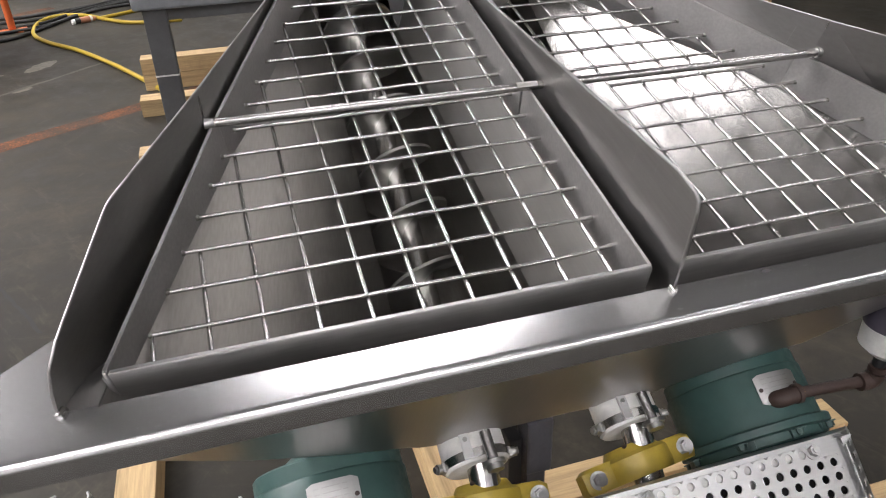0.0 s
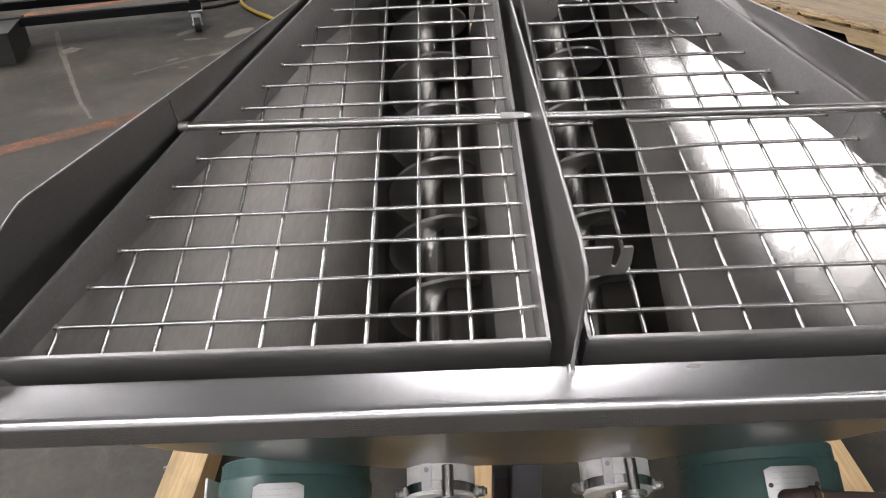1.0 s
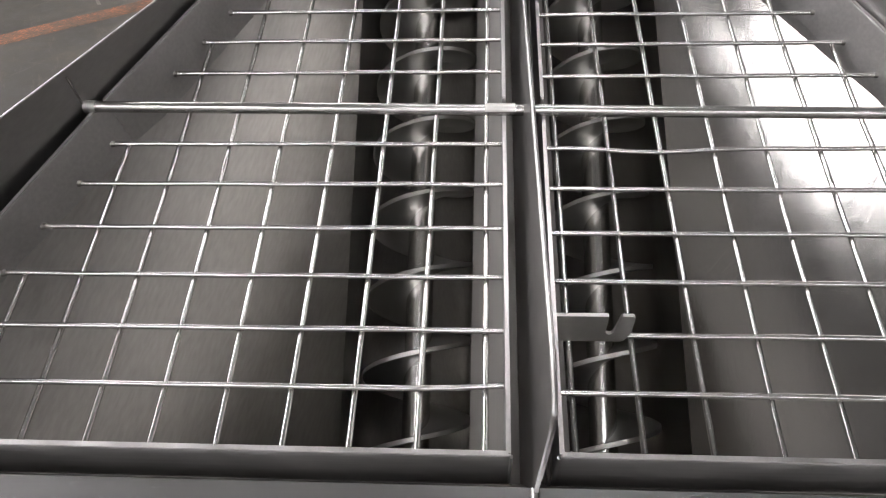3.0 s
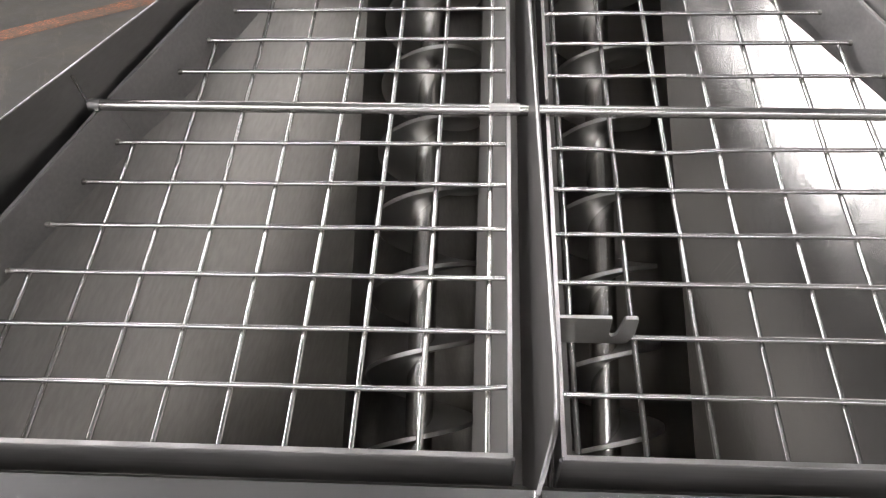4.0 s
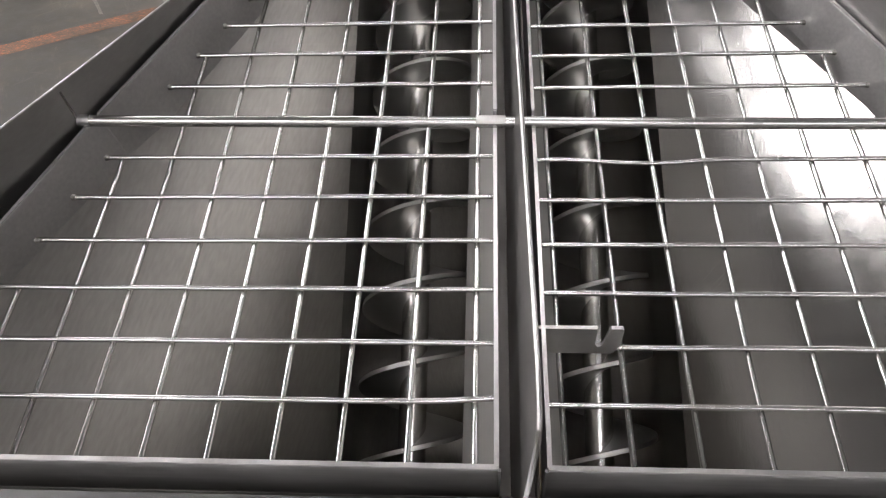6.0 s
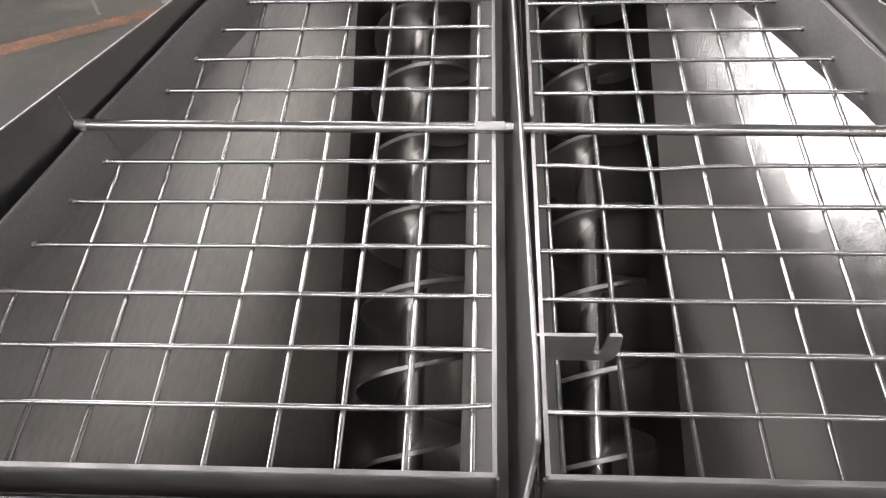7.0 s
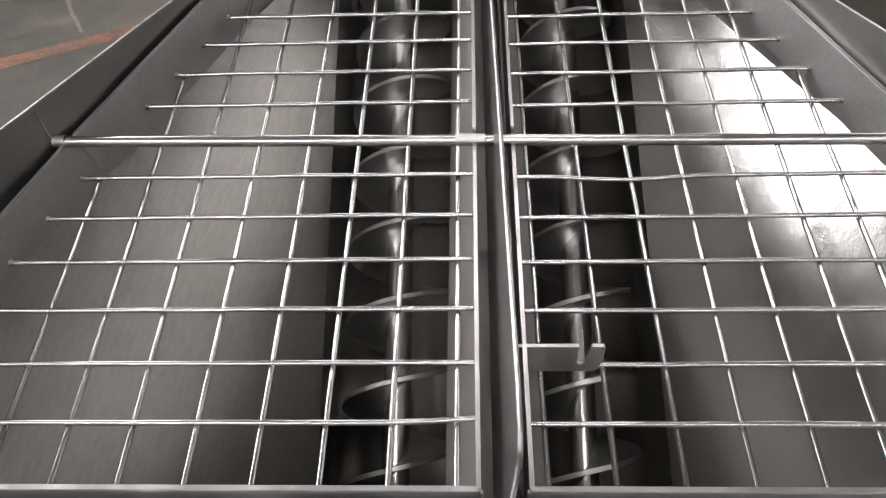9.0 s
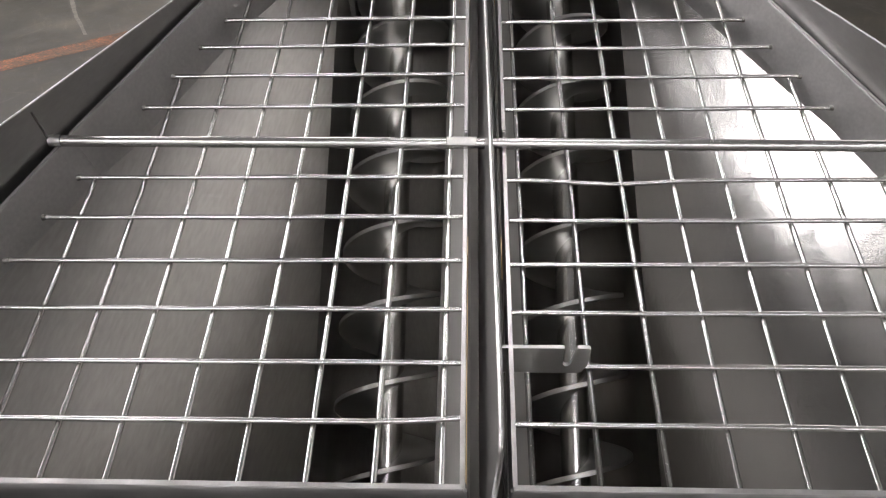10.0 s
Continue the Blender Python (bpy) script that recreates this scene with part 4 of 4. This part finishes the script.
pts = [(-4.6, 5.65), (-3.24, 6.43), (-2.58, 6.93), (-1.9, 7.45)]
rows = [[far_line.verts.new((x + dx, y + dy, 0.0015)) for dx, dy in ((-0.036, 0.048), (0.036, -0.048))] for x, y in pts]
for a, b in zip(rows, rows[1:]):
    far_line.faces.new((a[0], b[0], b[1], a[1]))
tagged(link("floor_marking", far_line, mt.m), "worn orange painted line on the concrete floor", "floor marking", kind="structure")
tagged(link("floor_marking", tape, mt.m), "worn orange painted line on the concrete floor", "floor marking", kind="structure")


def stain(name, outline, colour, label, seed):
    """A thin dried patch with a ragged edge."""
    bm = bmesh.new()
    pts = [Vector((x, y, 0.0)) for x, y in outline]
    ring = []
    for k, p in enumerate(pts):
        q = pts[(k + 1) % len(pts)]
        for i in range(6):
            v = p.lerp(q, i / 6)
            wob = 0.022 * noise.noise(Vector((v.x * 17, v.y * 17, seed))) * min(1.0, (q - p).length * 6)
            ring.append(v + Vector((wob, -wob, 0.0006 + 0.0002 * (seed % 3))))
    bm.faces.new([bm.verts.new(p) for p in ring])
    bmesh.ops.triangulate(bm, faces=bm.faces[:])
    m = Mat(name + "_film")
    a = m.noise(14, 6, 0.75)
    m.put("Base Color", m.mix(m.mapped(a, 0, 1, 0.40, 0.58), tuple(v * 0.55 for v in colour), colour))
    m.put("Roughness", 0.6)
    tagged(link(name, bm, m.m), label, "floor stain", kind="structure")


PALE = (0.13, 0.116, 0.092)
for k, (cx, cy, a, b, turn) in enumerate(((-1.66, 5.23, 0.165, 0.065, 62), (-1.69, 4.67, 0.075, 0.045, 42), (-1.96, 5.08, 0.09, 0.030, 8), (-2.09, 5.30, 0.11, 0.045, 62), (-1.73, 3.65, 0.105, 0.055, 35), (-1.84, 4.35, 0.035, 0.022, 0), (-1.97, 4.55, 0.06, 0.018, 60))):
    c, d = math.cos(math.radians(turn)), math.sin(math.radians(turn))
    stain("dried_patch", [(cx + a * math.cos(q) * c - b * math.sin(q) * d, cy + a * math.cos(q) * d + b * math.sin(q) * c) for q in [2 * math.pi * i / 9 for i in range(9)]], PALE, "pale dried patch on the concrete floor", 3.1 * k)
stain("scrape_mark", [(-3.19, 5.50), (-2.985, 5.10), (-2.63, 4.42), (-2.31, 3.80), (-2.08, 3.42), (-2.10, 3.42), (-2.335, 3.80), (-2.665, 4.42), (-3.02, 5.08), (-3.215, 5.50)], (0.082, 0.070, 0.054), "pale scrape mark across the concrete floor", 40.0)
stain("scrape_mark", [(-2.86, 4.98), (-2.76, 4.94), (-2.78, 4.84), (-2.84, 4.80), (-2.90, 4.90)], (0.15, 0.128, 0.10), "pale scrape mark across the concrete floor", 47.0)
stain("scrape_mark", [(-2.14, 4.23), (-1.70, 4.66), (-1.24, 5.13), (-1.24, 5.17), (-1.71, 4.71), (-2.14, 4.26)], (0.075, 0.066, 0.053), "faint scrape mark across the concrete floor", 44.0)
stain("floor_crack", [(-1.325, 2.08), (-1.20, 1.87), (-1.115, 1.70), (-1.13, 1.70), (-1.216, 1.87), (-1.34, 2.08)], (0.006, 0.0055, 0.005), "thin dark crack in the concrete floor", 52.0)


def cord(name, pts, r, material, label, category):
    t = tagged(link(name, tube(spline([(x, y, r) for x, y in pts], 10), r, 10), material, smooth=True), label, category)
    return t


YCORD = plain("yellow_cord", (0.42, 0.29, 0.022), 0.55)
cord("extension_cord", [(-0.62, 3.95), (-0.80, 4.25), (-0.95, 4.585), (-1.161, 5.03), (-1.45, 5.55), (-1.70, 5.90), (-1.87, 6.27), (-1.90, 6.72), (-1.78, 6.95), (-1.55, 6.87), (-1.30, 6.55), (-1.08, 6.36), (-0.7, 6.3)], 0.016, YCORD, "yellow extension cord looped on the floor", "extension cord")
cord("extension_cord", [(-1.40, 6.68), (-1.22, 6.80), (-1.02, 6.95), (-0.78, 7.10), (-0.45, 7.22)], 0.016, YCORD, "yellow extension cord running on from the plug", "extension cord")
plug = thing("cord_plug", "orange and white plug lying on the concrete floor", "plug", pose(-1.50, 6.63, 0, 0, 0, 24))
part("body", rod(rod(bmesh.new(), (-0.055, 0, 0.026), (0.040, 0, 0.026), 0.0255, 20), (0.040, 0, 0.026), (0.075, 0, 0.022), 0.0225, 20, r2=0.017), plain("orange_plastic", (0.40, 0.17, 0.09), 0.5), plug, "orange plastic body", smooth=True)
part("collar", rod(bmesh.new(), (0.026, 0, 0.0275), (0.046, 0, 0.0275), 0.0275, 20), WHITE, plug, "white collar", smooth=True)
part("socket", rod(bmesh.new(), (-0.100, 0, 0.024), (-0.055, 0, 0.024), 0.0235, 20), RUBBER, plug, "black rubber socket", smooth=True)
part("ring", rod(bmesh.new(), (-0.125, 0, 0.022), (-0.100, 0, 0.022), 0.0215, 20), WHITE, plug, smooth=True)
for bx, by, turn in ((-0.990, 0.922, 30), (-0.886, 0.900, 110), (-0.848, 0.792, 65)):
    dropped = thing("loose_bolt", "small bright bolt dropped on the concrete floor", "bolt", pose(bx, by, 0, 0, 0, turn), "bolts dropped on the floor")
    part("head", rod(bmesh.new(), (0, 0, 0.0065), (0.006, 0, 0.0065), 0.0065, 6), BOLT, dropped)
    part("shank", rod(bmesh.new(), (0.006, 0, 0.0065), (0.024, 0, 0.0045), 0.0035, 12), BOLT, dropped, smooth=True)
rnd = random.Random(4)
for k in range(5):
    base = [(-2.5, 6.1 + 0.25 * k), (-2.1, 6.15 + 0.22 * k), (-1.85, 6.35 + 0.2 * k), (-1.6, 6.95 + 0.1 * k), (-1.2, 7.25 + 0.1 * k), (-0.6, 7.2 + 0.2 * k)]
    cord("power_cable", [(x + rnd.uniform(-0.06, 0.06), y + rnd.uniform(-0.06, 0.06)) for x, y in base], 0.014, RUBBER, "black rubber cable lying on the floor", "cable")

# bench with a grey frame
LEGS = paint("dark_grey_leg_paint", (0.105, 0.105, 0.11), 0.5, (0.2, 0.2, 0.21), 10)
bench = thing("work_bench", "grey painted steel bench with a rounded top edge", "bench", pose(-0.69, 2.95, 0))
part("top", boxed(-0.045, 1.25, -0.07, 0.75, 0.755, 0.81, bevel=0.012), GREY, bench)
part("mat", boxed(0.02, 1.2, 0.0, 0.7, 0.811, 0.821, bevel=0.003), plain("grey_mat", (0.12, 0.125, 0.13), 0.7), bench, "dark grey mat")
for x, y in ((0.04, 0), (1.12, 0), (-0.015, 0.62), (1.12, 0.62)):
    leg = part("leg", boxed(x - 0.05, x + 0.05, y - 0.04, y + 0.04, 0.0, 0.755, bevel=0.006), LEGS, bench, "dark grey painted leg")
    part("seam_band", boxed(x - 0.0515, x + 0.0515, y - 0.0415, y + 0.0415, 0.462, 0.469), WHITE, leg)
part("rail", boxed(0.05, 1.07, -0.02, 0.03, 0.70, 0.755, bevel=0.004), LEGS, bench)
part("bracket", boxed(0.05, 0.09, -0.035, -0.02, 0.665, 0.72, bevel=0.003), TUBE, bench)

for xa, ya, za, ln in ((-0.90, 3.80, 0.0, 1.1), (-0.86, 2.94, 0.0, 0.9), (-0.905, 4.32, 0.10, 1.2), (-0.905, 4.32, 0.0, 1.2)):
    tagged(link("timber_block", boxed(xa, xa + ln, ya, ya + 0.12, za, za + 0.098, bevel=0.003), PINE_X), "sawn pine timber lying on the hall floor", "timber", "loose timbers")

# cart on castors
MATT = plain("matt_black_paint", (0.010, 0.010, 0.011), 0.8)
MATT.node_tree.nodes["Principled BSDF"].inputs["Specular IOR Level"].default_value = 0.08
ZINC = paint("grey_castor_paint", (0.42, 0.42, 0.42), 0.45, (0.2, 0.2, 0.2), 40)
cart = thing("tool_cart", "black steel cart on swivel castors", "cart", pose(-2.0, 5.34, 0, 0, 0, 16))
for z in (0.165, 0.50, 0.86):
    part("rail", boxed(-1.7, 0.05, -0.03, 0.03, z, z + 0.06, bevel=0.004), MATT, cart)
    part("rail", boxed(-1.7, 0.05, 0.62, 0.68, z, z + 0.06, bevel=0.004), MATT, cart)
    for x in (-1.68, -0.03):
        part("cross_rail", boxed(x, x + 0.06, 0.032, 0.618, z + 0.004, z + 0.056, bevel=0.004), MATT, cart)
part("shelf", boxed(-1.70, 0.05, -0.03, 0.68, 0.925, 0.945, bevel=0.003), MATT, cart)
for x in (-1.65, 0.0):
    for y in (0.0, 0.65):
        part("upright", boxed(x - 0.032, x + 0.032, y - 0.032, y + 0.032, 0.163, 0.92, bevel=0.004), MATT, cart)
        c = part("castor", boxed(x - 0.055, x + 0.055, y - 0.055, y + 0.055, 0.152, 0.162, bevel=0.002), ZINC, cart, "grey swivel castor")
        part("swivel", rod(bmesh.new(), (x, y, 0.136), (x, y, 0.153), 0.034, 24), ZINC, c, smooth=True)
        bm = slab([(x - 0.036, y - 0.036, 0.137), (x + 0.036, y - 0.036, 0.137), (x + 0.030, y - 0.070, 0.060), (x - 0.030, y - 0.070, 0.060)], 0.004)
        for sx in (-1, 1):
            slab([(x + sx * 0.036, y - 0.036, 0.137), (x + sx * 0.036, y + 0.032, 0.137), (x + sx * 0.032, y - 0.020, 0.048), (x + sx * 0.032, y - 0.064, 0.050)], 0.004, bm, n=(sx, 0, 0))
        part("fork", bm, ZINC, c)
        part("wheel", rod(bmesh.new(), (x - 0.024, y - 0.036, 0.0575), (x + 0.024, y - 0.036, 0.0575), 0.0575, 28), RUBBER, c, "black rubber wheel", smooth=True)
        part("axle", rod(bmesh.new(), (x - 0.040, y - 0.036, 0.0575), (x + 0.040, y - 0.036, 0.0575), 0.009, 12), BOLT, c, smooth=True)

crate = thing("storage_crate", "dark grey plastic crate on the concrete floor", "crate", pose(-3.22, 5.10, 0, 0, 0, 16))
CRATE = plain("dark_grey_plastic", (0.028, 0.027, 0.025), 0.65)
for b in ((-0.75, 0.0, -0.012, 0.0), (-0.75, 0.0, -0.55, -0.538), (-0.75, -0.738, -0.538, -0.012), (-0.012, 0.0, -0.538, -0.012)):
    part("side_panel", boxed(*b, 0.0, 0.21, bevel=0.002), CRATE, crate)
part("bottom", boxed(-0.738, -0.012, -0.538, -0.012, 0.0, 0.012), CRATE, crate)
part("lid", boxed(-0.76, 0.01, -0.56, 0.01, 0.211, 0.223, bevel=0.003), CRATE, crate)

stand = thing("orange_stand", "orange painted steel stand on the floor", "stand", pose(-2.08, 6.55, 0))
ORANGE = paint("orange_paint", (0.55, 0.12, 0.03), 0.45)
part("pole", rod(bmesh.new(), (0, 0, 0.01), (0, 0, 0.9), 0.03, 16), ORANGE, stand, smooth=True)
part("foot", boxed(-0.1, 0.1, -0.1, 0.1, 0, 0.012, bevel=0.002), ORANGE, stand)

# pallet with torn plywood and a grey cabinet
PALLET = pose(2.72, 3.96, 0, 0, 0, 26)
pal = thing("pallet", "weathered wooden pallet with notched stringers and deck boards", "pallet", PALLET)
OLD = timber("old_pallet_wood", (0.46, 0.34, 0.19), 0)
OLD_Y = timber("old_stringer_wood", (0.46, 0.34, 0.19), 1)
for k in range(9):
    part("deck_board", boxed(0.0, 1.3, 0.0 + k * 0.19, k * 0.19 + 0.14 + 0.01 * (k % 3), 0.115, 0.137, bevel=0.002), OLD, pal)
for x in (0.002, 0.62, 1.25):
    bm = bmesh.new()
    notched = [(0.0, 0.02), (0.33, 0.02), (0.37, 0.068), (0.80, 0.068), (0.84, 0.02), (1.66, 0.02), (1.66, 0.113), (0.0, 0.113)]
    slab([(x, y, z) for y, z in notched], 0.045, bm, n=(-1, 0, 0))
    part("stringer", bm, OLD_Y, pal, "notched stringer")
for k in range(3):
    part("bottom_board", boxed(0.0, 1.3, 0.0 + k * 0.76, k * 0.76 + 0.14, 0.0, 0.019, bevel=0.002), OLD, pal)
part("strap", boxed(-0.048, -0.0455, 0.90, 0.935, 0.02, 0.137), paint("green_strap_plastic", (0.03, 0.07, 0.045), 0.5), pal, "green plastic strap")


def torn(x0, x1, y0, y1, z, thick, seed, depth):
    """A plywood sheet whose near edges are torn and chipped."""
    def chip(v):
        big = noise.noise(Vector((v * 7.0, seed, 0.0)))
        return depth * (big + 0.45 * noise.noise(Vector((v * 31.0, seed, 4.0))) + 0.5 * (1 if big > 0.16 else 0))
    front = [(x0 + (x1 - x0) * k / 60, y0 + chip(x0 + (x1 - x0) * k / 60)) for k in range(61)]
    side = [(x0 + chip(9 + y1 - (y1 - y0) * k / 60), y1 - (y1 - y0) * k / 60) for k in range(60)]
    bm = bmesh.new()
    slab([(x, y, z + thick) for x, y in front + [(x1, y1)] + side], thick, bm, n=(0, 0, 1))
    return bm


PLY = timber("worn_plywood", (0.44, 0.355, 0.25), 1)
CORE = timber("torn_plywood_core", (0.50, 0.36, 0.18), 0)
for k, (material, inset, z, depth) in enumerate(((CORE, -0.035, 0.1375, 0.035), (PLY, 0.0, 0.1462, 0.030), (PLY, 0.022, 0.1549, 0.045))):
    sheet = link("plywood_sheet", torn(inset, 1.32, inset, 1.7, z, 0.0085, 3.3 + 5 * k, depth), material)
    sheet.matrix_world = PALLET
    tagged(sheet, "worn plywood sheet with torn splintered edges on the pallet", "plywood", group="plywood sheets in a pile")
cab = thing("grey_cabinet", "grey painted steel cabinet standing on plywood", "cabinet", pose(3.0, 4.84, 0.1638, 0, 0, 22))
part("body", boxed(0, 0.60, 0, 0.75, 0.0, 1.3, bevel=0.006), GREY, cab)
part("door", boxed(0.03, 0.57, -0.012, 0.0, 0.04, 1.26, bevel=0.003), GREY, cab)
part("bolt", rod(bmesh.new(), (-0.004, 0.05, 0.03), (0.0, 0.05, 0.03), 0.010, 12), BOLT, cab, smooth=True)
